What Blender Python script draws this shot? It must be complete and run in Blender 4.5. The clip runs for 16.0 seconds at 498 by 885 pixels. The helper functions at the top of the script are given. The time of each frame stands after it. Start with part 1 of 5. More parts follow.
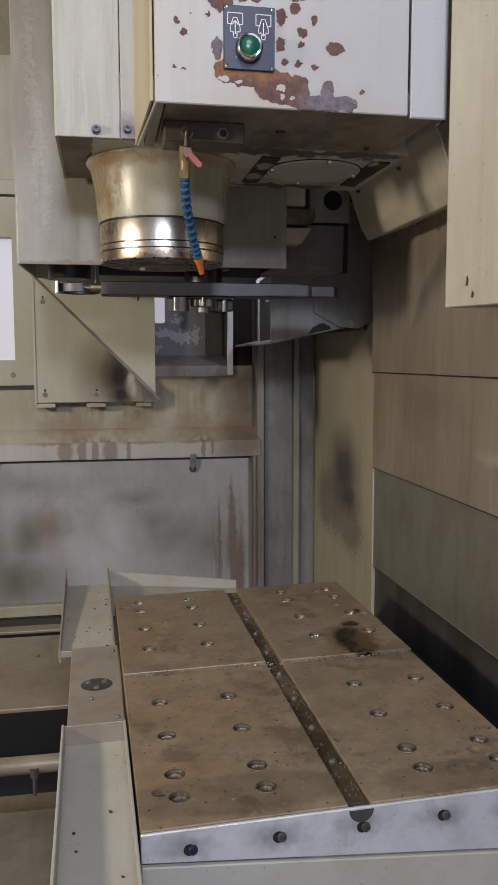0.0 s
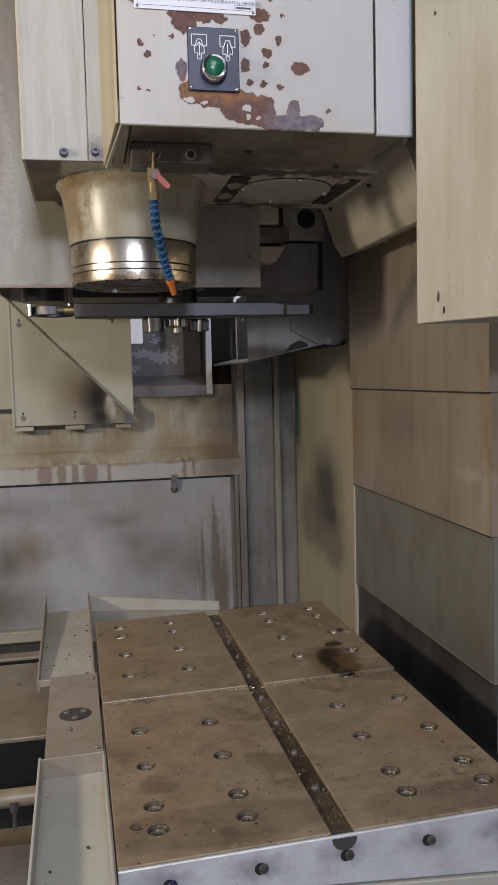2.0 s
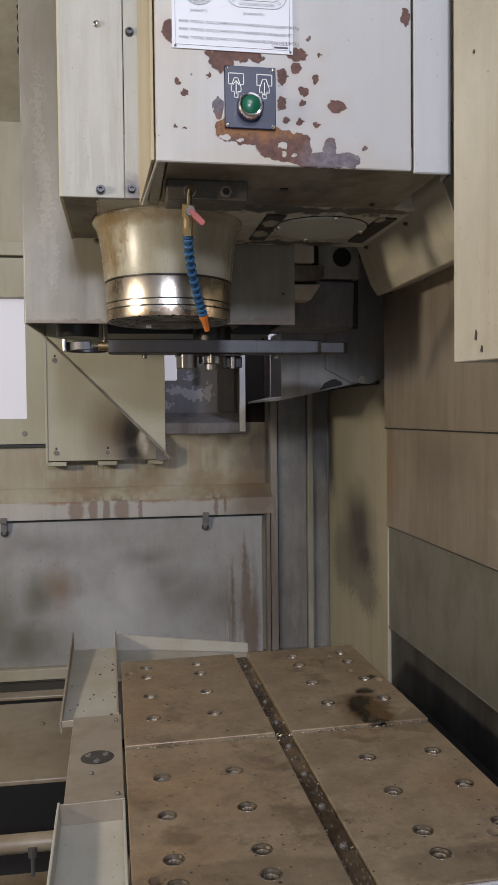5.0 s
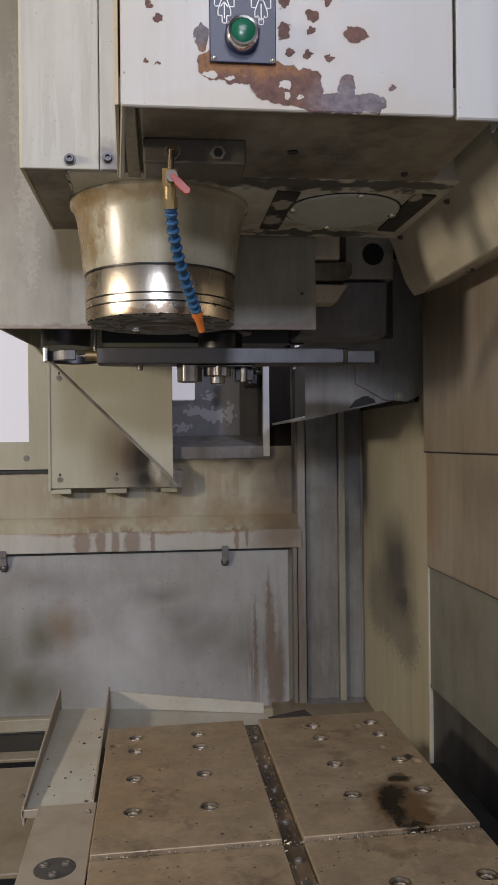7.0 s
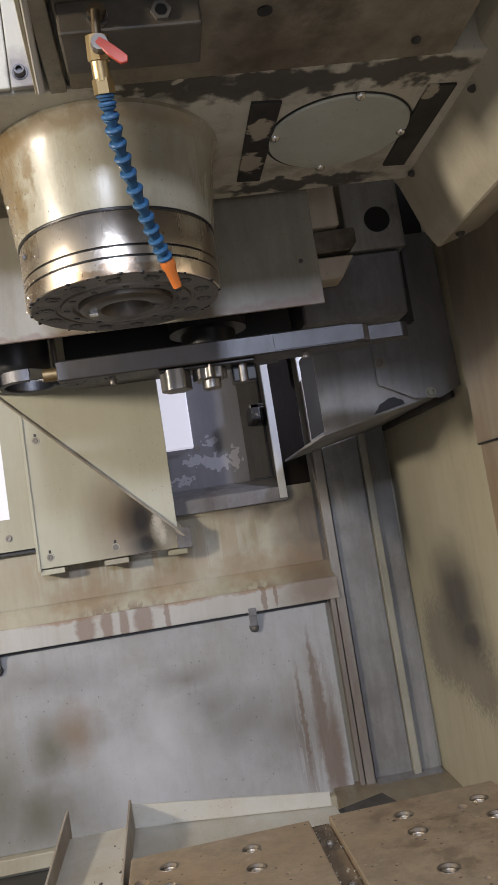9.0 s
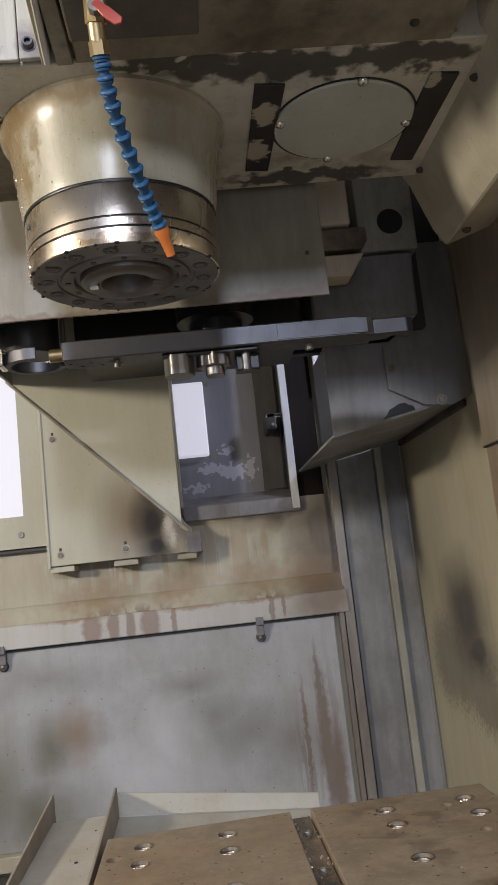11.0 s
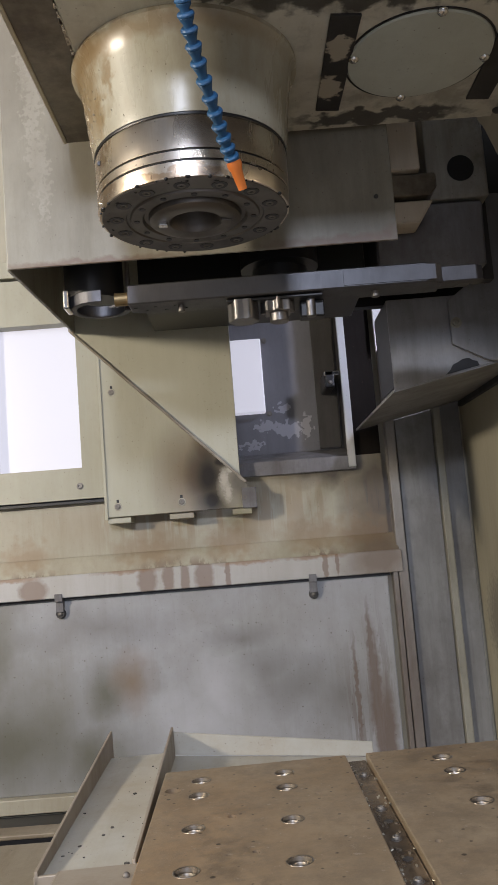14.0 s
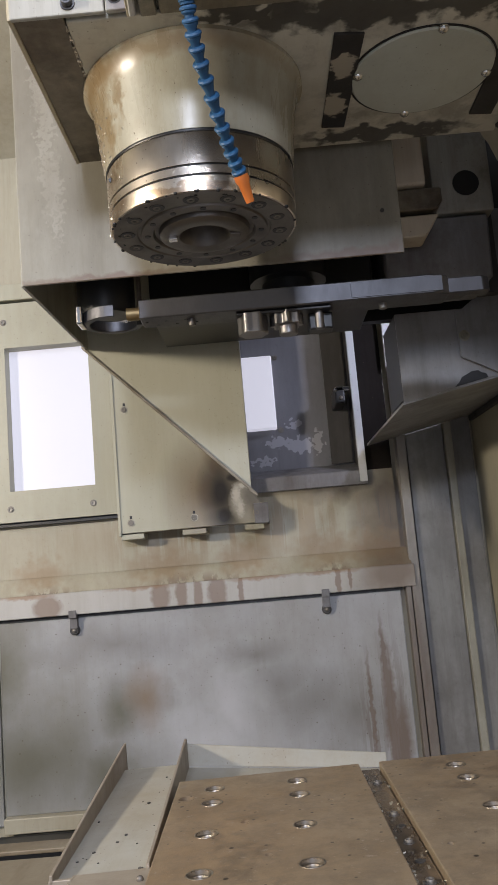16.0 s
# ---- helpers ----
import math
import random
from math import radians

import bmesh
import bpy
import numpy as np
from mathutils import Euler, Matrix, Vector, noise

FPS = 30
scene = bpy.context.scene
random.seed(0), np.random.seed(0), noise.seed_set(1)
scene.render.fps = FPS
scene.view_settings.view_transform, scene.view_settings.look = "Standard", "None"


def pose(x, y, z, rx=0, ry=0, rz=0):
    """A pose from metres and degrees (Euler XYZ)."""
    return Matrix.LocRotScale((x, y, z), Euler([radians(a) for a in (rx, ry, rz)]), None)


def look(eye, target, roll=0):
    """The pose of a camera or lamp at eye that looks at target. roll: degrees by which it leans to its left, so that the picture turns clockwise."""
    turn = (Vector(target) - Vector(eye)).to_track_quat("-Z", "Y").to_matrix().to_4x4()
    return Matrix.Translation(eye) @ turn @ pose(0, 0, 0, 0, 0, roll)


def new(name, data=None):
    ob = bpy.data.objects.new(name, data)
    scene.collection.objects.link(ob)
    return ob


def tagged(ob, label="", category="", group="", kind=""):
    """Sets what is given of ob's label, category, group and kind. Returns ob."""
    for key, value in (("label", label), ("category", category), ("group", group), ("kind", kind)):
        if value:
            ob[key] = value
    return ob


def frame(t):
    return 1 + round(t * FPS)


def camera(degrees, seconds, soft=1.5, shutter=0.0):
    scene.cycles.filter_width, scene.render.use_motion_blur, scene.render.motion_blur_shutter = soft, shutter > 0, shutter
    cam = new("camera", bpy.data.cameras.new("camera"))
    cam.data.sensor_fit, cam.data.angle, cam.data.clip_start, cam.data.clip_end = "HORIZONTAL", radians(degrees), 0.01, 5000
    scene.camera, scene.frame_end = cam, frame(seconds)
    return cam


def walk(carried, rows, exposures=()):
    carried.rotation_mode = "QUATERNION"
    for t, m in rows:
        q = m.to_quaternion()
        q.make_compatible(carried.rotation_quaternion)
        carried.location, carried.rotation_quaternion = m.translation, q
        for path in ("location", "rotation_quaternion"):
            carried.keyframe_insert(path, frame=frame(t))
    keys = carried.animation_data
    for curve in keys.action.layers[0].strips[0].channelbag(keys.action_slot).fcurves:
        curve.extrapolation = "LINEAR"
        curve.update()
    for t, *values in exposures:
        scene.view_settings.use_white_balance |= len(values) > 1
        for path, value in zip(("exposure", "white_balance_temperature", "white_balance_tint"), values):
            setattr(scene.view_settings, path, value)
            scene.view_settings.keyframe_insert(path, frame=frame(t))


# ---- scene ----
cam = camera(34.5, 16.0, soft=1.1)
PATH = [
    (0, (-0.058, -0.169, 1.317), (0.299, 1.788, 1.111), -0.1),
    (0.5, (-0.036, -0.174, 1.311), (0.329, 1.783, 1.117), -1.0),
    (1, (-0.022, -0.17, 1.312), (0.363, 1.784, 1.129), -1.8),
    (1.5, (-0.031, -0.166, 1.32), (0.36, 1.787, 1.143), -1.9),
    (2, (-0.043, -0.161, 1.321), (0.35, 1.793, 1.156), -1.4),
    (2.5, (-0.043, -0.161, 1.321), (0.334, 1.797, 1.171), -1.2),
    (3, (-0.044, -0.16, 1.322), (0.303, 1.805, 1.19), -0.8),
    (3.5, (-0.047, -0.159, 1.326), (0.29, 1.808, 1.206), -0.6),
    (4, (-0.049, -0.159, 1.329), (0.281, 1.81, 1.226), -0.6),
    (4.5, (-0.047, -0.159, 1.331), (0.276, 1.813, 1.24), -0.6),
    (4.7, (-0.045, -0.156, 1.326), (0.275, 1.816, 1.245), -0.6),
    (6.8, (0.052, 0.04, 1.308), (0.269, 2.028, 1.295), -0.6),
    (7, (0.04, 0.062, 1.312), (0.25, 2.051, 1.309), -0.6),
    (7.5, (0.022, 0.119, 1.303), (0.229, 2.109, 1.324), -0.5),
    (8, (0.086, 0.257, 1.272), (0.222, 2.247, 1.416), -1.4),
    (8.5, (0.118, 0.332, 1.235), (0.256, 2.319, 1.42), -4.3),
    (9, (0.054, 0.322, 1.234), (0.263, 2.301, 1.43), -8.9),
    (9.2, (0.047, 0.348, 1.24), (0.233, 2.325, 1.475), -6.6),
    (11.3, (0.091, 0.321, 1.153), (0.212, 2.296, 1.446), -6.1),
    (11.5, (0.09, 0.322, 1.144), (0.199, 2.299, 1.428), -5.9),
    (12, (0.086, 0.324, 1.144), (0.166, 2.306, 1.397), -5.5),
    (12.5, (0.079, 0.328, 1.145), (0.135, 2.313, 1.381), -5.1),
    (13, (0.072, 0.338, 1.142), (0.108, 2.324, 1.373), -4.7),
    (13.5, (0.071, 0.333, 1.147), (0.09, 2.32, 1.372), -4.5),
    (14, (0.071, 0.33, 1.147), (0.076, 2.317, 1.376), -4.5),
    (14.5, (0.067, 0.331, 1.151), (0.059, 2.318, 1.385), -4.5),
    (15, (0.072, 0.338, 1.135), (0.056, 2.322, 1.385), -4.4),
    (15.5, (0.082, 0.336, 1.106), (0.058, 2.317, 1.38), -4.6),
    (16, (0.073, 0.32, 1.132), (0.05, 2.299, 1.418), -4.9),
]

EXPOSURES = [(0.0, -0.36, 6500, 11), (4.5, -0.36, 6500, 11), (7.5, -0.32, 6550, 12), (8.0, 0.08, 6200, 11), (8.5, -0.1, 6550, 12), (9.0, 0.32, 6300, 11), (11.5, 0.16, 6350, 11), (16.0, 0.22, 6300, 11)]
walk(cam, [(t, look(eye, target, roll)) for t, eye, target, roll in PATH], EXPOSURES)

# ---- world and light ----
world = bpy.data.worlds.new("world")
scene.world = world
world.use_nodes = True
world.node_tree.nodes["Background"].inputs[0].default_value = (0.62, 0.68, 0.8, 1)
world.node_tree.nodes["Background"].inputs[1].default_value = 0.1


def area_lamp(name, eye, target, size, size_y, power, color):
    data = bpy.data.lights.new(name, "AREA")
    data.shape, data.size, data.size_y, data.energy, data.color = "RECTANGLE", size, size_y, power, color
    ob = new(name, data)
    ob.matrix_world = look(eye, target)
    return ob


area_lamp("work_light", (-1.4, 0.33, 1.66), (0.2, 1.5, 1.25), 0.12, 0.14, 24, (1.0, 0.87, 0.69))
area_lamp("hall_light", (0.2, -1.3, 2.95), (0.1, 1.0, 1.0), 0.9, 0.7, 31, (0.9, 0.9, 1.0))
area_lamp("workshop_window", (-0.1, -2.2, 2.25), (0.15, 1.0, 1.3), 0.5, 0.22, 46, (0.78, 0.84, 1.0))
# Wide low fill lamp, added only to brighten the undersides.
area_lamp("low_fill", (0.15, -3.4, 0.95), (0.15, 1.0, 1.3), 2.2, 1.5, 14, (0.85, 0.88, 1.0))
area_lamp("corner_light", (0.5, 1.73, 1.6), (0.1, 2.12, 1.35), 0.03, 0.03, 1.3, (0.8, 0.82, 1.0))


# ---- materials ----
class Graph:
    """Short hand for building a node material."""

    def __init__(self, name):
        self.mat = bpy.data.materials.new(name)
        self.mat.use_nodes = True
        self.nodes, self.links = self.mat.node_tree.nodes, self.mat.node_tree.links
        self.bsdf = self.nodes["Principled BSDF"]
        self.pos = self.nodes.new("ShaderNodeNewGeometry").outputs["Position"]

    def node(self, kind, *ins, operation=""):
        n = self.nodes.new(kind)
        if operation:
            n.operation = operation
        for k, v in enumerate(ins):
            if v is None:
                continue
            if isinstance(v, bpy.types.NodeSocket):
                self.links.new(v, n.inputs[k])
            else:
                n.inputs[k].default_value = v
        return n

    def math(self, op, a, b=None, c=None):
        return self.node("ShaderNodeMath", a, b, c, operation=op).outputs[0]

    def noise(self, scale, detail=4, rough=0.6, stretch=(1, 1, 1), offset=0.0):
        m = self.node("ShaderNodeMapping", self.pos)
        m.inputs["Scale"].default_value = stretch
        m.inputs["Location"].default_value = (offset, offset * 1.7, offset * 0.6)
        n = self.node("ShaderNodeTexNoise", m.outputs[0])
        n.inputs["Scale"].default_value, n.inputs["Detail"].default_value, n.inputs["Roughness"].default_value = scale, detail, rough
        return n.outputs["Fac"]

    def ramp(self, fac, lo, hi):
        n = self.node("ShaderNodeMapRange", fac)
        n.inputs["From Min"].default_value, n.inputs["From Max"].default_value = lo, hi
        n.clamp = True
        return n.outputs[0]

    def mix(self, fac, a, b):
        n = self.nodes.new("ShaderNodeMix")
        n.data_type = "RGBA"
        for k, v in ((0, fac), (6, a), (7, b)):
            if isinstance(v, bpy.types.NodeSocket):
                self.links.new(v, n.inputs[k])
            else:
                n.inputs[k].default_value = v if k == 0 else (*v, 1)
        return n.outputs[2]

    def dots(self, scale, size, amount=0.5):
        """Scattered specks: 1 inside a speck."""
        v = self.node("ShaderNodeTexVoronoi", self.pos)
        v.inputs["Scale"].default_value = scale
        near = self.ramp(v.outputs["Distance"], size, size * 0.6)
        pick = self.node("ShaderNodeSeparateColor", v.outputs["Color"]).outputs[0]
        return self.math("MULTIPLY", near, self.ramp(pick, 1 - amount, 1 - amount + 0.02))

    def blobs(self, spots, ragged, scale, soft):
        """Patches with ragged edges round (x, y, z, radius x, y, z): 1 inside."""
        n = self.node("ShaderNodeTexNoise", self.pos)
        n.inputs["Scale"].default_value, n.inputs["Detail"].default_value = scale, 5
        off = self.node("ShaderNodeVectorMath", n.outputs["Color"], (0.5, 0.5, 0.5), operation="SUBTRACT")
        off = self.node("ShaderNodeVectorMath", off.outputs[0], (ragged, ragged, ragged), operation="MULTIPLY")
        p = self.node("ShaderNodeVectorMath", self.pos, off.outputs[0], operation="ADD").outputs[0]
        best = None
        for x, y, z, rx, ry, rz in spots:
            d = self.node("ShaderNodeVectorMath", p, (x, y, z), operation="SUBTRACT").outputs[0]
            d = self.node("ShaderNodeVectorMath", d, (1 / rx, 1 / ry, 1 / rz), operation="MULTIPLY").outputs[0]
            d = self.node("ShaderNodeVectorMath", d, operation="LENGTH").outputs["Value"]
            best = d if best is None else self.math("MINIMUM", best, d)
        return self.ramp(best, 1 + soft, 1 - soft)

    def runs(self, spots, scale, soft):
        """Vertical runs inside soft patches."""
        lines = self.ramp(self.noise(scale, 5, 0.7, (1, 1, 0.07), 4.4), 0.475, 0.53)
        return self.math("MULTIPLY", lines, self.blobs(spots, 0.02, 30, soft))

    def finish(self, color, rough, metal=0.0, bump=None, strength=0.2, distance=0.002, coat=0.0):
        for key, v in (("Base Color", color), ("Roughness", rough), ("Metallic", metal)):
            if isinstance(v, bpy.types.NodeSocket):
                self.links.new(v, self.bsdf.inputs[key])
            else:
                self.bsdf.inputs[key].default_value = (*v, 1) if isinstance(v, tuple) else v
        self.bsdf.inputs["Coat Weight"].default_value = coat
        if bump is not None:
            b = self.node("ShaderNodeBump")
            b.inputs["Strength"].default_value, b.inputs["Distance"].default_value = strength, distance
            self.links.new(bump, b.inputs["Height"])
            self.links.new(b.outputs[0], self.bsdf.inputs["Normal"])
        return self.mat


def paint(name, base, dirt, amount=0.5, rough=0.42, metal=0.0, specks=0.35, streak=(1, 1, 0.25), speck_color=(0.09, 0.06, 0.04), extra=None, grime=0.0):
    """Old machine paint: clouds of grime, runs and specks."""
    g = Graph(name)
    cloud = g.ramp(g.noise(5, 5, 0.62, streak), 0.42, 0.72)
    fine = g.noise(55, 5, 0.7, streak, 3.1)
    mid = g.ramp(g.noise(19, 6, 0.7, streak, 8.3), 0.4, 0.75)
    fac = g.math("MULTIPLY", g.math("ADD", g.math("ADD", cloud, g.math("MULTIPLY", mid, 0.5)), g.math("MULTIPLY", fine, 0.6)), amount)
    col = g.mix(fac, base, dirt)
    streaks = g.ramp(g.noise(26, 6, 0.75, (1, 1, 0.05) if streak[2] < 0.9 else (1, 0.2, 1), 6.6), 0.5, 0.72)
    col = g.mix(g.math("MULTIPLY", streaks, min(amount * 0.75, 0.5)), col, dirt)
    smudge = g.ramp(g.noise(3.2, 7, 0.7, (1, 1, 0.8), 21.3), 0.5, 0.68)
    col = g.mix(g.math("MULTIPLY", smudge, min(amount * 0.6, 0.4)), col, tuple(c * 0.75 for c in dirt))
    pepper = g.ramp(g.noise(190, 3, 0.8, (1, 1, 1), 9.1), 0.6, 0.72)
    col = g.mix(g.math("MULTIPLY", g.math("MULTIPLY", pepper, g.ramp(mid, 0.1, 0.7)), 0.5), col, tuple(c * 0.6 for c in dirt))
    col = g.mix(g.math("MULTIPLY", g.dots(60, 0.07 * max(1.0, specks * 1.6), specks * 0.4), 0.7), col, speck_color)
    col = g.mix(g.math("MULTIPLY", g.dots(150, 0.13, specks * 0.6), 0.6), col, speck_color)
    col = g.mix(g.math("MULTIPLY", g.dots(21, 0.034 * max(1.0, specks * 1.3), specks * 0.35), 0.85), col, speck_color)
    if grime:
        patch = g.ramp(g.noise(11, 8, 0.68, (1, 1, 1), 12.7), 0.5, 0.64)
        col = g.mix(g.math("MULTIPLY", patch, grime), col, (0.05, 0.038, 0.028))
    if extra:
        for spots, color, ragged, scale, soft, strength in extra:
            mask = g.blobs(spots, ragged, scale, soft) if ragged else g.runs(spots, scale, soft)
            col = g.mix(g.math("MULTIPLY", mask, strength), col, color)
    r = g.math("ADD", rough, g.math("MULTIPLY", cloud, 0.18))
    return g.finish(col, g.math("ADD", r, g.math("MULTIPLY", streaks, 0.1)), metal, g.math("ADD", fine, g.math("MULTIPLY", pepper, 0.4)), 0.16, 0.0015)


def steel(name, base, rough=0.3, stretch=(1, 1, 8), dirt=(0.1, 0.075, 0.05), amount=0.3, metal=1.0):
    g = Graph(name)
    brush = g.noise(90, 3, 0.6, stretch)
    grime = g.ramp(g.noise(14, 5, 0.65, (1, 1, 0.6), 5), 0.45, 0.75)
    col = g.mix(g.math("MULTIPLY", grime, amount), base, dirt)
    r = g.math("ADD", rough, g.math("MULTIPLY", g.math("ADD", grime, brush), 0.16))
    return g.finish(col, r, metal, brush, 0.08, 0.0008)


def plain(name, base, rough=0.5, metal=0.0, var=0.25):
    g = Graph(name)
    n = g.noise(60, 4, 0.6)
    dark = tuple(c * (1 - var) for c in base)
    return g.finish(g.mix(n, base, dark), rough, metal, n, 0.1, 0.001)


M_CREAM = paint("cream_machine_paint", (0.52, 0.5, 0.415), (0.27, 0.22, 0.14), 0.4)
M_PANEL = paint("grey_white_paint", (0.49, 0.505, 0.525), (0.32, 0.29, 0.24), 0.25, specks=0.2)
M_GREEN = paint("grey_green_paint", (0.38, 0.375, 0.325), (0.17, 0.15, 0.105), 0.6, specks=0.5)
M_GREY = paint("blue_grey_paint", (0.25, 0.255, 0.275), (0.09, 0.08, 0.075), 0.65, grime=0.4)
# Grimy dark paint, also used where shade is put into a surface's colour.
M_DARK = paint("dark_grime_and_shade", (0.085, 0.08, 0.077), (0.022, 0.02, 0.018), 0.7, rough=0.5, specks=0.2)
M_UNDER = paint("oily_brown_paint", (0.33, 0.3, 0.225), (0.1, 0.075, 0.048), 0.8, rough=0.3, streak=(1, 1, 1), grime=0.75)
M_BLOCKDARK = paint("oily_block_paint", (0.13, 0.115, 0.09), (0.04, 0.032, 0.024), 0.7, rough=0.32, streak=(1, 1, 1), grime=0.5)
# Black for oil and black parts, and for shade filled into gaps.
M_BLACK = plain("black_oil_and_shade", (0.012, 0.012, 0.013), 0.4)
M_STEEL = steel("bare_steel", (0.48, 0.46, 0.43), 0.24)
M_ARM = steel("ground_arm_steel", (0.12, 0.12, 0.128), 0.4, (8, 1, 1), (0.08, 0.07, 0.07), 0.4)
M_BOLT = steel("bolt_steel", (0.22, 0.205, 0.185), 0.45, (1, 1, 1), metal=0.7)
M_WASHER = steel("zinc_washer", (0.42, 0.4, 0.33), 0.4, (1, 1, 1), (0.1, 0.08, 0.06), 0.5, 0.8)
M_STAIN = steel("stainless_cover", (0.37, 0.325, 0.265), 0.38, (1, 6, 1), (0.2, 0.15, 0.1), 0.5, 0.4)
M_BLUE = paint("blue_hose_plastic", (0.03, 0.14, 0.31), (0.015, 0.045, 0.1), 0.45, rough=0.35, specks=0.1)
M_ORANGE = plain("orange_plastic", (0.62, 0.17, 0.03), 0.4)
M_RED = plain("red_lever_coat", (0.42, 0.05, 0.025), 0.4)
M_CRUST = plain("dried_oil_crust", (0.5, 0.44, 0.34), 0.2, 0.3, 0.6)
M_BRASS = steel("oiled_brass", (0.5, 0.38, 0.2), 0.32, (1, 1, 1), (0.12, 0.07, 0.03), 0.7)
M_OLDBRASS = steel("blackened_brass", (0.13, 0.1, 0.065), 0.42, (1, 1, 1), (0.06, 0.045, 0.03), 0.9)
M_NAVY = plain("navy_plate", (0.012, 0.02, 0.06), 0.4)
M_WHITE = plain("white_print", (0.8, 0.8, 0.8), 0.5, var=0.05)
M_INK = plain("black_ink", (0.08, 0.08, 0.09), 0.6)
M_PAPER = plain("white_label", (0.74, 0.75, 0.8), 0.4, var=0.06)
M_BUTTON = plain("green_button", (0.01, 0.13, 0.07), 0.25)
M_CHROME = plain("chrome", (0.75, 0.74, 0.72), 0.14, 1.0, 0.1)
M_WIPER = paint("cream_wiper", (0.62, 0.56, 0.45), (0.25, 0.17, 0.1), 0.35)
M_FLOOR = paint("pan_paint", (0.26, 0.225, 0.16), (0.12, 0.085, 0.05), 0.6, rough=0.3, streak=(1, 1, 1))


# ---- mesh helpers ----
def box(x0, x1, y0, y1, z0, z1, bevel=0.0015):
    bm = bmesh.new()
    bmesh.ops.create_cube(bm, size=1)
    for v in bm.verts:
        v.co = Vector((x0 + (v.co.x + 0.5) * (x1 - x0), y0 + (v.co.y + 0.5) * (y1 - y0), z0 + (v.co.z + 0.5) * (z1 - z0)))
    if bevel:
        bevel = min(bevel, 0.3 * min(x1 - x0, y1 - y0, z1 - z0))
        bmesh.ops.bevel(bm, geom=bm.edges[:], offset=bevel, segments=2, profile=0.5, affect="EDGES")
    return bm


def prism(points, axis, a, b, bevel=0.001):
    """A polygon swept along an axis from a to b; points are the other two coordinates in x, y, z order."""
    bm = bmesh.new()

    def at(p, v):
        c = list(p)
        c.insert("xyz".index(axis), v)
        return bm.verts.new(c)
    lo, hi = [at(p, a) for p in points], [at(p, b) for p in points]
    n = len(points)
    bm.faces.new(lo)
    bm.faces.new(hi[::-1])
    for k in range(n):
        bm.faces.new((lo[k], hi[k], hi[(k + 1) % n], lo[(k + 1) % n]))
    bmesh.ops.recalc_face_normals(bm, faces=bm.faces[:])
    if bevel:
        bmesh.ops.bevel(bm, geom=bm.edges[:], offset=bevel, segments=1, affect="EDGES")
    return bm


def lathe(profile, x, y, z, axis="z", segments=40):
    """(radius, height) pairs turned about an axis through (x, y, z)."""
    bm = bmesh.new()
    rings = []
    for r, h in profile:
        if r < 1e-6:
            rings.append([bm.verts.new((0, 0, h))])
        else:
            rings.append([bm.verts.new((r * math.cos(2 * math.pi * k / segments), r * math.sin(2 * math.pi * k / segments), h)) for k in range(segments)])
    for a, b in zip(rings, rings[1:]):
        for k in range(segments):
            j = (k + 1) % segments
            f = [a[k % len(a)], a[j % len(a)], b[j % len(b)], b[k % len(b)]]
            f = list(dict.fromkeys(f))
            if len(f) > 2:
                bm.faces.new(f)
    bmesh.ops.recalc_face_normals(bm, faces=bm.faces[:])
    turn = {"z": Matrix(), "y": pose(0, 0, 0, 90, 0, 0), "-y": pose(0, 0, 0, 90, 0, 0), "x": pose(0, 0, 0, 0, 90, 0)}[axis]
    bm.transform(Matrix.Translation((x, y, z)) @ turn)
    for f in bm.faces:
        f.smooth = True
    return bm


def rod(p, q, r, segments=16, r2=None):
    p, q = Vector(p), Vector(q)
    bm = lathe([(0, 0), (r, 0), (r if r2 is None else r2, (q - p).length), (0, (q - p).length)], 0, 0, 0, "z", segments)
    bm.transform(Matrix.Translation(p) @ (q - p).to_track_quat("Z", "Y").to_matrix().to_4x4())
    return bm


def join(*parts):
    out = bmesh.new()
    for bm in parts:
        me = bpy.data.meshes.new("tmp")
        bm.to_mesh(me)
        bm.free()
        out.from_mesh(me)
        bpy.data.meshes.remove(me)
    return out


def ring_plate(x0, x1, z0, z1, hx0, hx1, hz0, hz1, y0, y1):
    """An upright plate with a rectangular hole through it."""
    return join(box(x0, hx0, y0, y1, z0, z1, 0), box(hx1, x1, y0, y1, z0, z1, 0), box(hx0, hx1, y0, y1, z0, hz0, 0), box(hx0, hx1, y0, y1, hz1, z1, 0))


def mesh_of(name, bm, material):
    me = bpy.data.meshes.new(name)
    bm.to_mesh(me)
    bm.free()
    me.materials.append(material)
    if any(p.use_smooth for p in me.polygons):
        me.set_sharp_from_angle(angle=radians(35))
    return me


def part(name, bm, material, parent, label=""):
    """One mesh under a thing or a part; the mesh is given in world metres."""
    base = parent
    shift = Vector((0, 0, 0))
    while base is not None:
        shift += base.location
        base = base.parent
    bm.transform(Matrix.Translation(-shift))
    ob = new(name, mesh_of(name, bm, material))
    ob.parent = parent
    return tagged(ob, label) if label else ob


def thing(name, at, label, category, group="", kind=""):
    ob = new(name)
    ob.empty_display_size = 0.05
    ob.location = at
    return tagged(ob, label, category, group, kind)


def solid(name, bm, material, label, category, kind="", group=""):
    return tagged(new(name, mesh_of(name, bm, material)), label, category, group, kind)


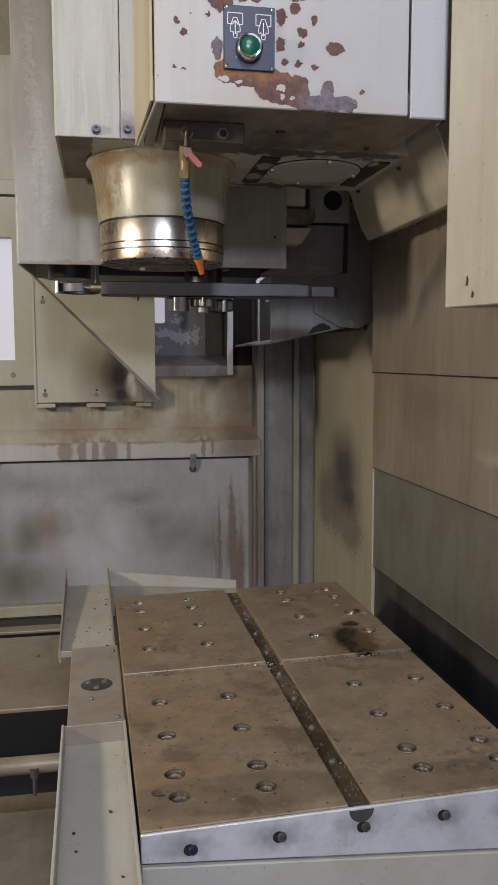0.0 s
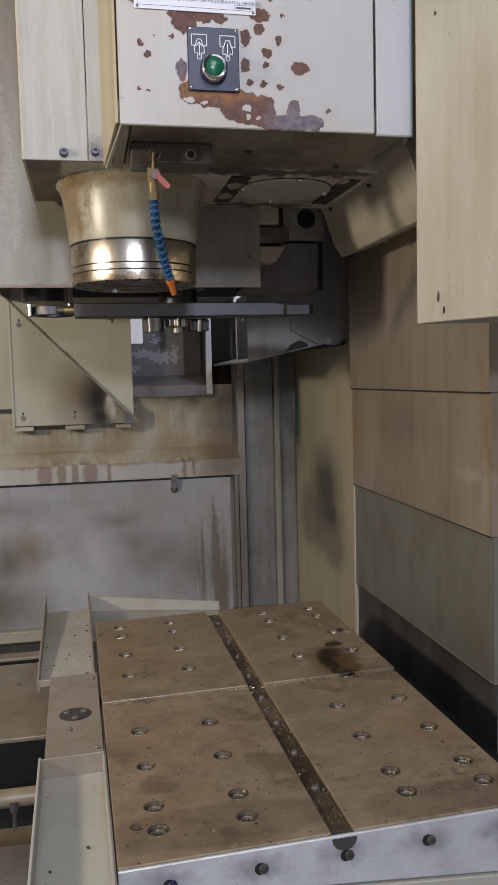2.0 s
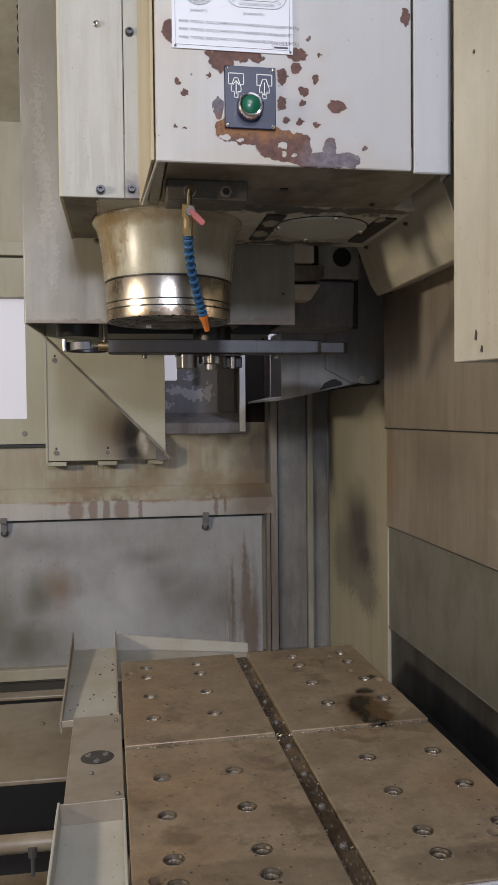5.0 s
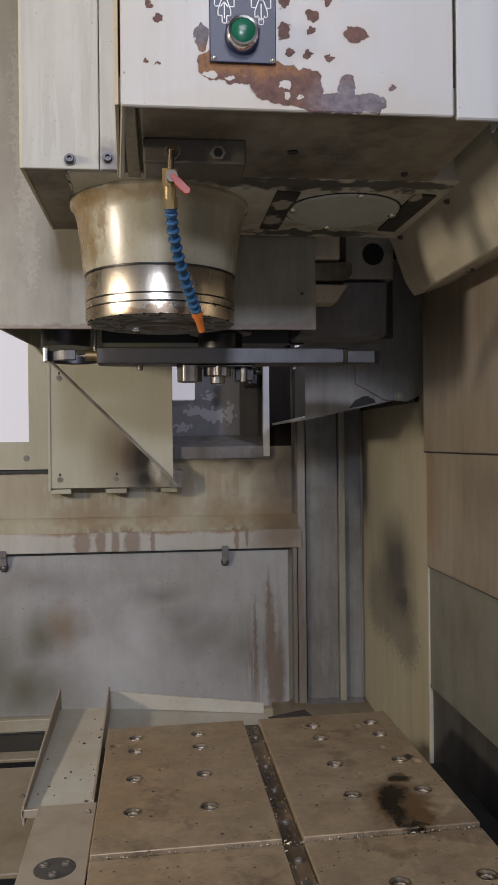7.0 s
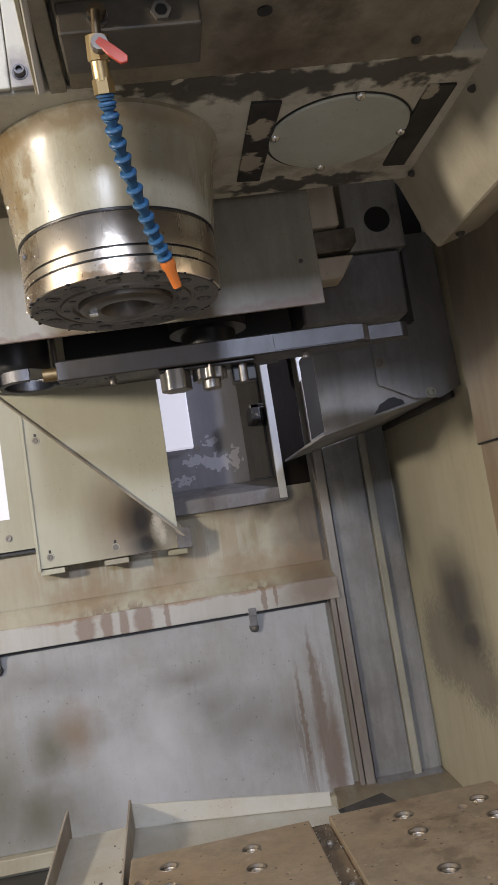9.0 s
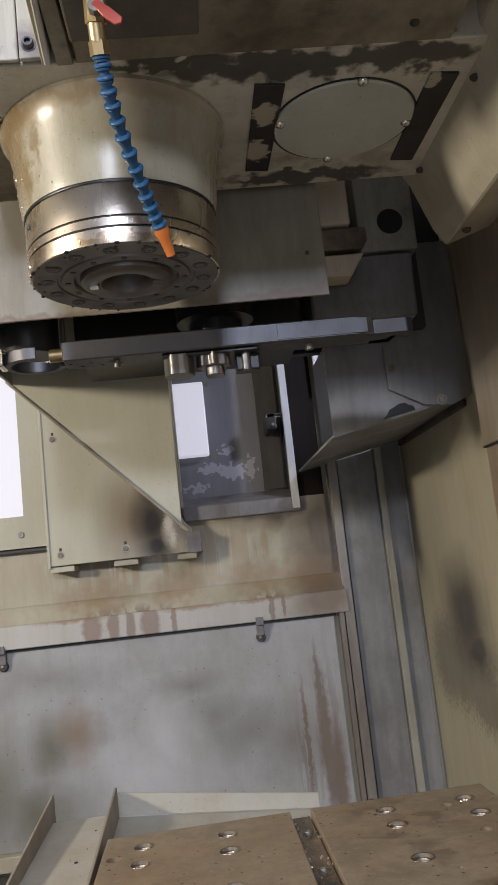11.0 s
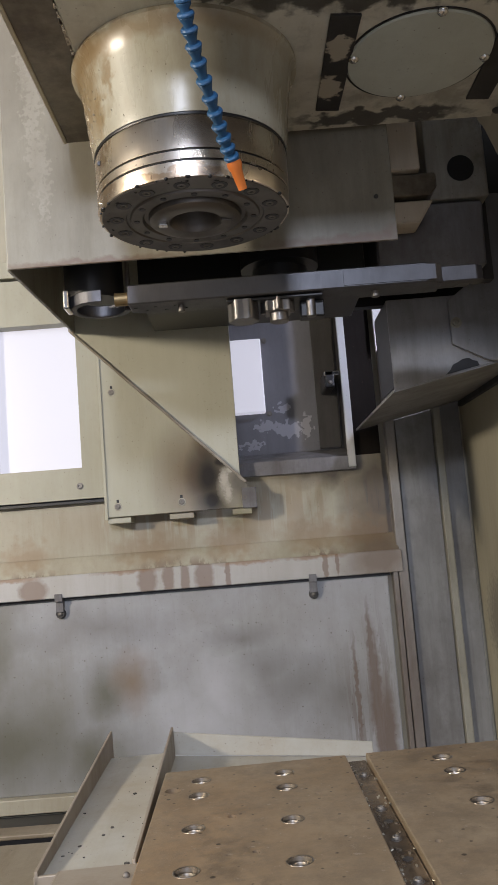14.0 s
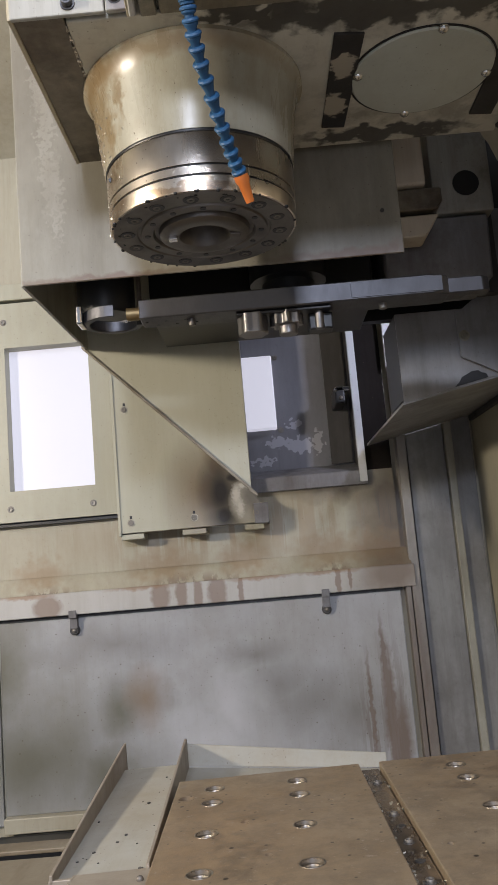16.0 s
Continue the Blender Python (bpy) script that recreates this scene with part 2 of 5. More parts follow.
def bolt_bm(x, y, z, r, h, axis="y", sign=-1):
    """A socket head screw pointing out of a face."""
    bm = lathe([(0, h * 0.45), (r * 0.5, h * 0.45), (r * 0.55, h), (r * 0.88, h), (r, h * 0.8), (r, 0.0006), (r * 1.35, 0.0006), (r * 1.35, -0.0008), (0, -0.0008)], 0, 0, 0, "z", 16)
    turn = {("y", -1): pose(0, 0, 0, 90, 0, 0), ("y", 1): pose(0, 0, 0, -90, 0, 0), ("z", 1): Matrix(), ("z", -1): pose(0, 0, 0, 180, 0, 0), ("x", -1): pose(0, 0, 0, 0, -90, 0)}[(axis, sign)]
    bm.transform(Matrix.Translation((x, y, z)) @ turn)
    return bm


def dome_bm(x, y, z, r, axis="y"):
    bm = lathe([(0, r * 0.7), (r * 0.6, r * 0.55), (r * 0.95, r * 0.2), (r, 0), (r, -0.001), (0, -0.001)], 0, 0, 0, "z", 14)
    bm.transform(Matrix.Translation((x, y, z)) @ (pose(0, 0, 0, 90, 0, 0) if axis == "y" else pose(0, 0, 0, 180, 0, 0)))
    return bm


def text_mesh(name, body, size, x, y, z, material, parent, align="LEFT"):
    """Flat lettering on a face that looks towards -y."""
    cu = bpy.data.curves.new(name, "FONT")
    cu.body, cu.size, cu.align_x, cu.resolution_u = body, size, align, 2
    tmp = bpy.data.objects.new(name, cu)
    scene.collection.objects.link(tmp)
    me = bpy.data.meshes.new_from_object(tmp.evaluated_get(bpy.context.evaluated_depsgraph_get()))
    bpy.data.objects.remove(tmp)
    me.transform(pose(x, y, z, 90, 0, 0))
    bm = bmesh.new()
    bm.from_mesh(me)
    return part(name, bm, material, parent)


# ---- structure ----
def structure(name, bm, material, label, category="wall"):
    return solid(name, bm, material, label, category, "structure")


RUNS = [(0.305, 2.05, 0.79, 0.03, 0.1, 0.15), (0.26, 2.05, 0.76, 0.02, 0.1, 0.13)]
SOAK = [(0.3, 2.05, 0.78, 0.012, 0.1, 0.15), (0.318, 2.05, 0.72, 0.016, 0.1, 0.1), (0.296, 2.05, 0.9, 0.006, 0.1, 0.08), (0.26, 2.05, 0.8, 0.004, 0.1, 0.1)]
# Darker clouds at the left and across the middle of the panel.
OLIVE_CLOUDS = [(-0.45, 2.05, 0.76, 0.15, 0.1, 0.13), (-0.3, 2.05, 0.72, 0.1, 0.1, 0.07), (-0.5, 2.05, 0.93, 0.06, 0.1, 0.14), (-0.25, 2.05, 0.84, 0.06, 0.1, 0.05)]
SOFT_CLOUDS = [(0.07, 2.05, 0.875, 0.055, 0.1, 0.03), (0.14, 2.05, 0.835, 0.07, 0.1, 0.04), (0.22, 2.05, 0.8, 0.06, 0.1, 0.055), (-0.27, 2.05, 0.975, 0.1, 0.1, 0.03), (0.02, 2.05, 0.94, 0.05, 0.1, 0.02)]
M_BACK = paint("rear_panel_paint", (0.4, 0.41, 0.435), (0.24, 0.225, 0.19), 0.42, rough=0.36, streak=(1, 1, 0.7), specks=1.0,
               extra=[(OLIVE_CLOUDS, (0.105, 0.1, 0.065), 0.14, 7, 0.85, 0.85), (SOFT_CLOUDS, (0.12, 0.11, 0.095), 0.08, 9, 0.95, 0.55), ([(-0.08, 2.05, 0.76, 0.1, 0.1, 0.06), (-0.02, 2.05, 0.83, 0.05, 0.1, 0.06)], (0.56, 0.57, 0.6), 0.1, 14, 0.8, 0.5),
                      (RUNS, (0.15, 0.12, 0.1), 0.0, 60, 0.5, 0.5), (SOAK, (0.165, 0.125, 0.1), 0.016, 70, 0.35, 0.85), ([(-0.205, 2.05, 0.865, 0.032, 0.1, 0.045)], (0.22, 0.14, 0.075), 0.05, 20, 0.85, 0.6)])
RUST = [(x, 2.04, 1.135, w, 0.2, 0.03) for x, w in ((-0.42, 0.05), (-0.15, 0.07), (0.02, 0.05), (0.2, 0.06), (0.3, 0.08))]
M_LEDGE = paint("ledge_paint", (0.43, 0.41, 0.325), (0.25, 0.21, 0.135), 0.45, specks=0.1,
                # First patch paints the shade under the alcove, with brown grime.
                extra=[([(0.34, 2.05, 1.22, 0.06, 0.2, 0.11), (0.25, 2.05, 1.275, 0.1, 0.2, 0.03)], (0.06, 0.045, 0.035), 0.05, 24, 0.6, 0.85), (RUST, (0.24, 0.14, 0.06), 0.07, 50, 0.5, 0.5), ([(0.0, 2.04, 1.2, 0.3, 0.2, 0.05)], (0.25, 0.17, 0.09), 0.0, 30, 0.6, 0.5), ([(-0.08, 2.02, 1.07, 0.1, 0.2, 0.035), (0.21, 2.02, 1.07, 0.04, 0.2, 0.035), (-0.4, 2.02, 1.07, 0.08, 0.2, 0.03)], (0.15, 0.095, 0.07), 0.0, 38, 0.4, 0.85), ([(0.33, 2.03, 1.08, 0.07, 0.2, 0.06)], (0.12, 0.08, 0.05), 0.03, 20, 0.5, 0.7)])
FACE_RUNS = [(-0.16, 2.03, 1.07, 0.02, 0.2, 0.03), (-0.115, 2.03, 1.07, 0.012, 0.2, 0.034), (-0.08, 2.03, 1.068, 0.01, 0.2, 0.034), (-0.04, 2.03, 1.07, 0.02, 0.2, 0.034), (0.01, 2.03, 1.07, 0.006, 0.2, 0.03), (0.215, 2.03, 1.075, 0.006, 0.2, 0.035), (0.24, 2.03, 1.08, 0.004, 0.2, 0.03), (-0.4, 2.03, 1.065, 0.03, 0.2, 0.025)]
M_LEDGEFACE = paint("pale_ledge_paint", (0.47, 0.465, 0.45), (0.3, 0.27, 0.22), 0.35, specks=0.3,
                    extra=[(FACE_RUNS, (0.19, 0.125, 0.085), 0.012, 90, 0.2, 0.7), ([(0.33, 2.03, 1.08, 0.07, 0.2, 0.06)], (0.15, 0.1, 0.065), 0.05, 30, 0.6, 0.75), ([(x, 2.03, 1.093, 0.06, 0.2, 0.006) for x in (-0.45, -0.2, 0.05, 0.2)], (0.25, 0.14, 0.06), 0.02, 60, 0.5, 0.7)])
# Dark and dim patches paint in shade along with coolant residue.
SHADE_RESIDUE = [(0.54, 1.77, 1.04, 0.1, 0.1, 0.085), (0.54, 1.73, 0.98, 0.1, 0.075, 0.04)]
DIM = [(0.54, 1.93, 1.12, 0.1, 0.15, 0.17), (0.54, 1.85, 1.0, 0.1, 0.14, 0.08)]
SCRAPE = [(0.54, 1.92, 0.94, 0.1, 0.09, 0.08), (0.54, 1.72, 0.9, 0.1, 0.1, 0.06), (0.54, 1.83, 0.93, 0.1, 0.1, 0.07)]
M_SIDE = paint("side_wall_paint", (0.47, 0.44, 0.33), (0.3, 0.26, 0.18), 0.3, rough=0.4, specks=0.1,
               extra=[(DIM, (0.24, 0.22, 0.16), 0.05, 12, 0.6, 0.5), (SCRAPE, (0.16, 0.145, 0.12), 0.12, 110, 0.3, 0.75), (SHADE_RESIDUE, (0.05, 0.046, 0.042), 0.06, 14, 0.6, 0.9)])
M_TELE = paint("sliding_cover_steel", (0.42, 0.37, 0.305), (0.2, 0.155, 0.11), 0.45, rough=0.3, metal=0.4, specks=0.1,
               extra=[([(0.48, 1.37, 1.2, 0.1, 0.035, 0.1), (0.48, 0.83, 1.2, 0.1, 0.02, 0.12)], (0.28, 0.16, 0.06), 0.04, 30, 0.7, 0.5), ([(0.48, 0.87, 1.175, 0.1, 0.05, 0.008), (0.48, 0.835, 1.15, 0.1, 0.012, 0.05)], (0.55, 0.5, 0.43), 0.02, 60, 0.6, 0.5),
                      ([(0.48, 1.1, 1.23, 0.1, 0.09, 0.04)], (0.16, 0.14, 0.12), 0.08, 20, 0.8, 0.5)])

# rear wall: upper skin with window and magazine opening, lower band
structure("wall_back", join(
    box(-1.5, -0.466, 2.05, 2.09, 1.13, 2.2, 0), box(-0.466, -0.28, 2.05, 2.09, 1.13, 1.316, 0), box(-0.466, -0.28, 2.05, 2.09, 1.632, 2.2, 0),
    box(-0.28, 0.05, 2.05, 2.09, 1.13, 2.2, 0), box(0.05, 0.356, 2.05, 2.09, 1.13, 1.3, 0), box(0.05, 0.292, 2.05, 2.09, 1.72, 2.2, 0),
    box(-1.5, 0.356, 2.062, 2.09, 0.4, 1.13, 0), box(0.356, 0.62, 2.06, 2.09, 0.4, 2.2, 0)),
    M_LEDGE, "cream painted rear wall of the machine enclosure, rust stained")
# Near-black puts the shade on this dirty strip into its colour.
M_SHADE_BLACK = paint("matt_shade_black", (0.02, 0.017, 0.015), (0.01, 0.008, 0.007), 0.7, rough=0.85)
M_SHADE_BLACK.node_tree.nodes["Principled BSDF"].inputs["Specular IOR Level"].default_value = 0.08
structure("wall_back_corner", box(0.292, 0.356, 2.05, 2.09, 1.3, 2.2, 0), M_SHADE_BLACK, "dirty wall strip beside the alcove with shade painted in near-black")
structure("wall_side", box(0.54, 0.58, 0.9, 2.06, 0.4, 2.2, 0), M_SIDE, "cream painted side wall with scrapes, residue and painted-in shade")
structure("wall_left", box(-1.54, -1.5, 0.62, 2.09, 0.0, 2.2, 0), M_GREEN, "grey-green painted enclosure side wall")
structure("ceiling", prism([(2.09, 2.08), (0.9, 2.45), (0.9, 2.49), (2.09, 2.12)], "x", -1.54, 0.98, 0), M_CREAM, "cream painted enclosure roof", "ceiling")
structure("floor", box(-3.5, 3.5, -4.0, 3.0, -0.05, 0.0, 0), plain("workshop_concrete", (0.5, 0.49, 0.47), 0.6), "grey concrete workshop floor", "floor")
structure("workshop_wall", join(box(-3.5, 3.5, -4.05, -4.0, 0, 4, 0), box(-3.55, -3.5, -4, 3, 0, 4, 0), box(3.5, 3.55, -4, 3, 0, 4, 0), box(-3.5, 3.5, 3, 3.05, 0, 4, 0)),
          plain("workshop_plaster", (0.55, 0.55, 0.55), 0.7, var=0.1), "plain plastered workshop wall")
structure("workshop_ceiling", box(-3.55, 3.55, -4.05, 3.05, 4.0, 4.05, 0), plain("ceiling_plaster", (0.6, 0.6, 0.6), 0.8, var=0.1), "plain workshop ceiling", "ceiling")
structure("chip_pan", join(box(-1.5, 0.54, 0.2, 2.062, 0.4, 0.6, 0), prism([(0.9, 0.6), (2.062, 0.6), (2.062, 0.66)], "x", 0.3, 0.54, 0)), M_FLOOR, "oily tan painted chip pan under the table", "machine base")

# ledge over the rear panel
ledge = thing("ledge", (0, 2.04, 1.045), "rust streaked painted steel ledge above the rear panel", "trim", kind="structure")
part("ledge_face", box(-1.5, 0.377, 2.03, 2.062, 1.047, 1.094, 0.002), M_LEDGEFACE, ledge)
part("ledge_top", prism([(2.03, 1.094), (2.05, 1.094), (2.05, 1.13)], "x", -1.5, 0.372, 0.0005), M_LEDGE, ledge)

# Shade under the ledge drawn as a black strip.
part("shadow_gap", box(-1.5, 0.35, 2.046, 2.0615, 1.0405, 1.0465, 0), M_BLACK, ledge)

# corner posts on the rear wall
trim = thing("corner_trim", (0.37, 2.05, 0.65), "stained vertical steel corner trim strips", "trim", kind="structure")
M_TRIM = paint("trim_paint", (0.31, 0.3, 0.285), (0.13, 0.1, 0.08), 0.6)
M_POST = paint("post_paint", (0.29, 0.295, 0.295), (0.1, 0.09, 0.085), 0.6, specks=0.3, grime=0.25)
part("inner_strip", box(0.356, 0.366, 2.036, 2.06, 0.65, 1.047, 0.001), M_TRIM, trim)
part("outer_strip", box(0.368, 0.388, 2.034, 2.06, 0.65, 1.9, 0.002), M_TRIM, trim)
part("post_panel", box(0.392, 0.472, 2.048, 2.06, 0.66, 1.9, 0.001), M_POST, trim)
part("pale_strip", box(0.473, 0.489, 2.034, 2.06, 0.655, 1.9, 0.002), M_GREEN, trim)
part("side_strip", box(0.491, 0.532, 2.046, 2.06, 0.65, 1.9, 0.001), M_POST, trim)
part("foot_plate", prism([(2.0, 0.652), (2.06, 0.652), (2.06, 0.668)], "x", 0.39, 0.532, 0.0005), M_GREY, trim)

# telescopic sliding covers on the side
slide = thing("sliding_cover", (0.5, 1.1, 0.4), "brown-grey telescopic sheet steel way cover", "way cover", kind="structure")
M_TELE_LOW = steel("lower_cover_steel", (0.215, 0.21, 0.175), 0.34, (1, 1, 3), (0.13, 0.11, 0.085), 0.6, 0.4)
# Leaves darken downwards; the lowest has shade put into its dark paint.
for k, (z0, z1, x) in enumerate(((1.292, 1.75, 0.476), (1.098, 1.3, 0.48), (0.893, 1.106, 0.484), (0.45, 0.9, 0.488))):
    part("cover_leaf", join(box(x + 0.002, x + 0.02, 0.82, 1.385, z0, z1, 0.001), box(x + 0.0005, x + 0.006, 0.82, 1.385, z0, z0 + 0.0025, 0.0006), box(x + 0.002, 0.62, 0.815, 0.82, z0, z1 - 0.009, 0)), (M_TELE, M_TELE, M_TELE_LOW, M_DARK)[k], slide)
    # Shade under each leaf's lip drawn as a thin black strip.
    part("leaf_shadow_gap", box(x + 0.002, x + 0.01, 0.82, 1.384, z0 - 0.0022, z0, 0), M_BLACK, slide)
part("cover_edge", box(0.484, 0.492, 1.385, 1.392, 0.45, 1.1, 0.001), M_CREAM, slide)

# window panel on the rear wall
M_FRAME = paint("window_frame_paint", (0.4, 0.395, 0.315), (0.28, 0.25, 0.165), 0.35, specks=0.3)
win = thing("window_1", (-0.36, 2.03, 1.25), "cream framed inspection window with bright daylight behind", "window", kind="structure")
part("window_frame", ring_plate(-1.5, -0.232, 1.25, 1.733, -0.464, -0.281, 1.316, 1.632, 2.018, 2.05), M_FRAME, win)
# Black strip stands for the shade below the frame's lower edge.
part("lower_gap_shade", box(-1.5, -0.234, 2.03, 2.05, 1.242, 1.25, 0), M_BLACK, win)
part("upper_frame", box(-1.5, -0.232, 2.01, 2.05, 1.738, 1.775, 0.002), M_FRAME, win)
g = Graph("frosted_daylight_pane")
g.finish((0.35, 0.35, 0.37), 0.4)
g.bsdf.inputs["Emission Color"].default_value = (0.86, 0.84, 0.95, 1)
g.bsdf.inputs["Emission Strength"].default_value = 0.5
M_PANE = g.mat
part("pane", box(-0.47, -0.275, 2.052, 2.058, 1.31, 1.64, 0), M_PANE, win, "frosted pane glowing with daylight")
for x, z in ((-0.464, 1.278), (-0.287, 1.277), (-0.464, 1.69)):
    part("screw", bolt_bm(x, 2.018, z, 0.0055, 0.004), M_BOLT, win)

# opening into the tool magazine
M_FLAKE = paint("flaking_grey_paint", (0.2, 0.2, 0.22), (0.1, 0.1, 0.11), 0.5, rough=0.3, specks=0.1,
                extra=[([(0.12, 2.2, 1.39, 0.03, 0.2, 0.014), (0.17, 2.2, 1.38, 0.028, 0.2, 0.016), (0.21, 2.2, 1.385, 0.014, 0.2, 0.026), (0.16, 2.2, 1.43, 0.014, 0.2, 0.012), (0.08, 2.2, 1.35, 0.03, 0.2, 0.008)], (0.36, 0.36, 0.39), 0.06, 75, 0.06, 0.8)])
alcove = thing("magazine_alcove", (0.17, 2.1, 1.3), "dark flaking grey steel alcove behind the tool changer", "alcove", kind="structure")
part("alcove_back", box(0.02, 0.42, 2.16, 2.17, 1.25, 1.9, 0), M_FLAKE, alcove)
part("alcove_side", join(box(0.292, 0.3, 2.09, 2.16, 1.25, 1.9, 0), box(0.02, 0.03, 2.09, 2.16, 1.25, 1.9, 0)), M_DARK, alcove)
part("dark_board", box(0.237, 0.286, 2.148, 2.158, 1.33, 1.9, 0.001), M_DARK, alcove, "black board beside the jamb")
part("sill", join(prism([(2.046, 1.3), (2.16, 1.3), (2.16, 1.328)], "x", 0.03, 0.292, 0), box(0.05, 0.3, 2.04, 2.05, 1.27, 1.3, 0.001)), M_GREY, alcove)
part("jamb", box(0.284, 0.3, 2.035, 2.048, 1.275, 1.9, 0.001), M_PANEL, alcove, "pale steel door jamb")
# Strip cut along the slanting shadow edge, so only its lit part stands.
part("far_lit_strip", prism([(0.362, 1.516), (0.38, 1.537), (0.38, 1.9), (0.362, 1.9)], "y", 2.02, 2.03, 0.0008), M_PANEL, alcove)
lamp_box = thing("light_window", (0.085, 2.13, 1.41), "small bright translucent window inside the alcove", "window", kind="structure")
part("pane", box(0.03, 0.119, 2.12, 2.15, 1.42, 1.59, 0.003), M_PANE, lamp_box)
part("screw", bolt_bm(0.128, 2.158, 1.592, 0.005, 0.004), M_BOLT, lamp_box)
part("screw", bolt_bm(0.128, 2.158, 1.42, 0.005, 0.004), M_BOLT, lamp_box)
latch = thing("door_catch", (0.262, 2.1, 1.46), "small steel door catch on dark wall", "catch")
part("strike", box(0.25, 0.284, 2.05, 2.06, 1.478, 1.488, 0.002), M_CHROME, latch)
part("body", box(0.25, 0.272, 2.05, 2.16, 1.452, 1.49, 0.004), M_BLACK, latch)
part("screw", dome_bm(0.262, 2.05, 1.463, 0.005), M_BOLT, latch)

# ---- rear access panel with clips ----
panel = thing("access_panel", (-0.08, 2.05, 0.65), "blue-grey painted rear access panel streaked with brown coolant runs", "panel")
part("sheet", box(-0.51, 0.346, 2.05, 2.061, 0.65, 1.04, 0.002), M_BACK, panel)
part("bottom_lip", box(-0.51, 0.346, 2.03, 2.061, 0.62, 0.65, 0.002), M_LEDGE, panel)
part("left_sheet", box(-1.49, -0.515, 2.052, 2.061, 0.63, 1.04, 0.002), M_BACK, panel)


def clip(x):
    c = thing("panel_clip", (x, 2.04, 1.04), "grey steel turn clip with screw holding the rear panel", "clip", "clips on the rear panel")
    part("tongue", join(box(x - 0.008, x + 0.008, 2.034, 2.04, 1.018, 1.05, 0.001), box(x - 0.008, x + 0.008, 2.026, 2.03, 1.04, 1.056, 0.001)), M_GREY, c)
    part("disc", lathe([(0, 0.012), (0.008, 0.012), (0.01, 0.009), (0.01, 0), (0, 0)], x, 2.05, 1.014, "y", 18), M_DARK, c)
    part("screw", dome_bm(x, 2.037, 1.014, 0.005), M_BOLT, c)


for cx in (0.186, -0.347):
    clip(cx)

# ---- magazine cover plates ----
cover = thing("magazine_plate", (-0.08, 1.99, 1.2), "cream sheet metal cover plate with slotted screws", "cover plate")
# Soft brown patch with a black core, low at the plate's right.
BROWN_PATCH = [(-0.04, 1.99, 1.275, 0.065, 0.1, 0.085), (-0.02, 1.99, 1.335, 0.035, 0.1, 0.065)]
BLACK_CORE = [(-0.014, 1.99, 1.275, 0.032, 0.1, 0.058), (-0.01, 1.99, 1.225, 0.03, 0.1, 0.035), (0.012, 1.99, 1.302, 0.022, 0.1, 0.014)]
ARC = [(0.04, 1.99, 1.25, 0.036, 0.1, 0.042)]
INNER = [(0.052, 1.99, 1.262, 0.022, 0.1, 0.03)]
GLINT = [(0.018, 1.99, 1.265, 0.008, 0.1, 0.02), (0.024, 1.99, 1.24, 0.007, 0.1, 0.018), (0.034, 1.99, 1.285, 0.012, 0.1, 0.006)]
M_COVER = paint("cover_paint", (0.44, 0.435, 0.345), (0.28, 0.25, 0.165), 0.3, specks=0.25,
                extra=[(BROWN_PATCH, (0.14, 0.09, 0.05), 0.006, 40, 0.75, 0.85), (BLACK_CORE, (0.014, 0.011, 0.009), 0.006, 60, 0.7, 1.0), (ARC, (0.3, 0.285, 0.24), 0.008, 90, 0.16, 0.95),
                       (INNER, (0.12, 0.11, 0.095), 0.012, 90, 0.5, 0.8), (GLINT, (0.6, 0.58, 0.53), 0.016, 190, 0.5, 0.7)])
part("sheet", prism([(-0.229, 1.205), (0.058, 1.205), (0.066, 1.215), (0.066, 1.25), (0.04, 1.285), (0.04, 1.7), (-0.229, 1.7)], "y", 1.99, 1.996, 0.001), M_COVER, cover)
part("return_edge", box(-0.232, -0.226, 1.986, 2.05, 1.2, 1.7, 0.001), M_COVER, cover)
for x0, x1 in ((-0.228, -0.18), (-0.1, -0.05), (0.03, 0.07)):
    part("tab", box(x0, x1, 1.992, 2.05, 1.192, 1.203, 0.001), M_COVER, cover)
for x, z in ((-0.205, 1.226), (-0.073, 1.226), (0.058, 1.226), (-0.205, 1.466)):
    part("keyhole", box(x - 0.0025, x + 0.0025, 1.9894, 1.991, z + 0.004, z + 0.0145, 0.0005), M_BLACK, cover)
    part("washer", lathe([(0, 0.0012), (0.0078, 0.0012), (0.0084, 0.0006), (0.0084, 0), (0, 0)], x, 1.99, z, "y", 20), M_WASHER, cover, "dull zinc washer")
    part("screw", bolt_bm(x, 1.9888, z, 0.0046, 0.004), M_BOLT, cover)
part("corner_bracket", join(box(0.052, 0.082, 1.985, 1.989, 1.203, 1.245, 0.001), box(0.078, 0.082, 1.989, 2.05, 1.203, 1.245, 0.001)), M_GREY, cover, "blue-grey corner bracket")

SCUFF = [(-0.165, 1.235, 1.8, 0.006, 0.1, 0.1), (-0.155, 1.235, 1.66, 0.008, 0.1, 0.09), (-0.145, 1.235, 1.58, 0.006, 0.1, 0.05)]
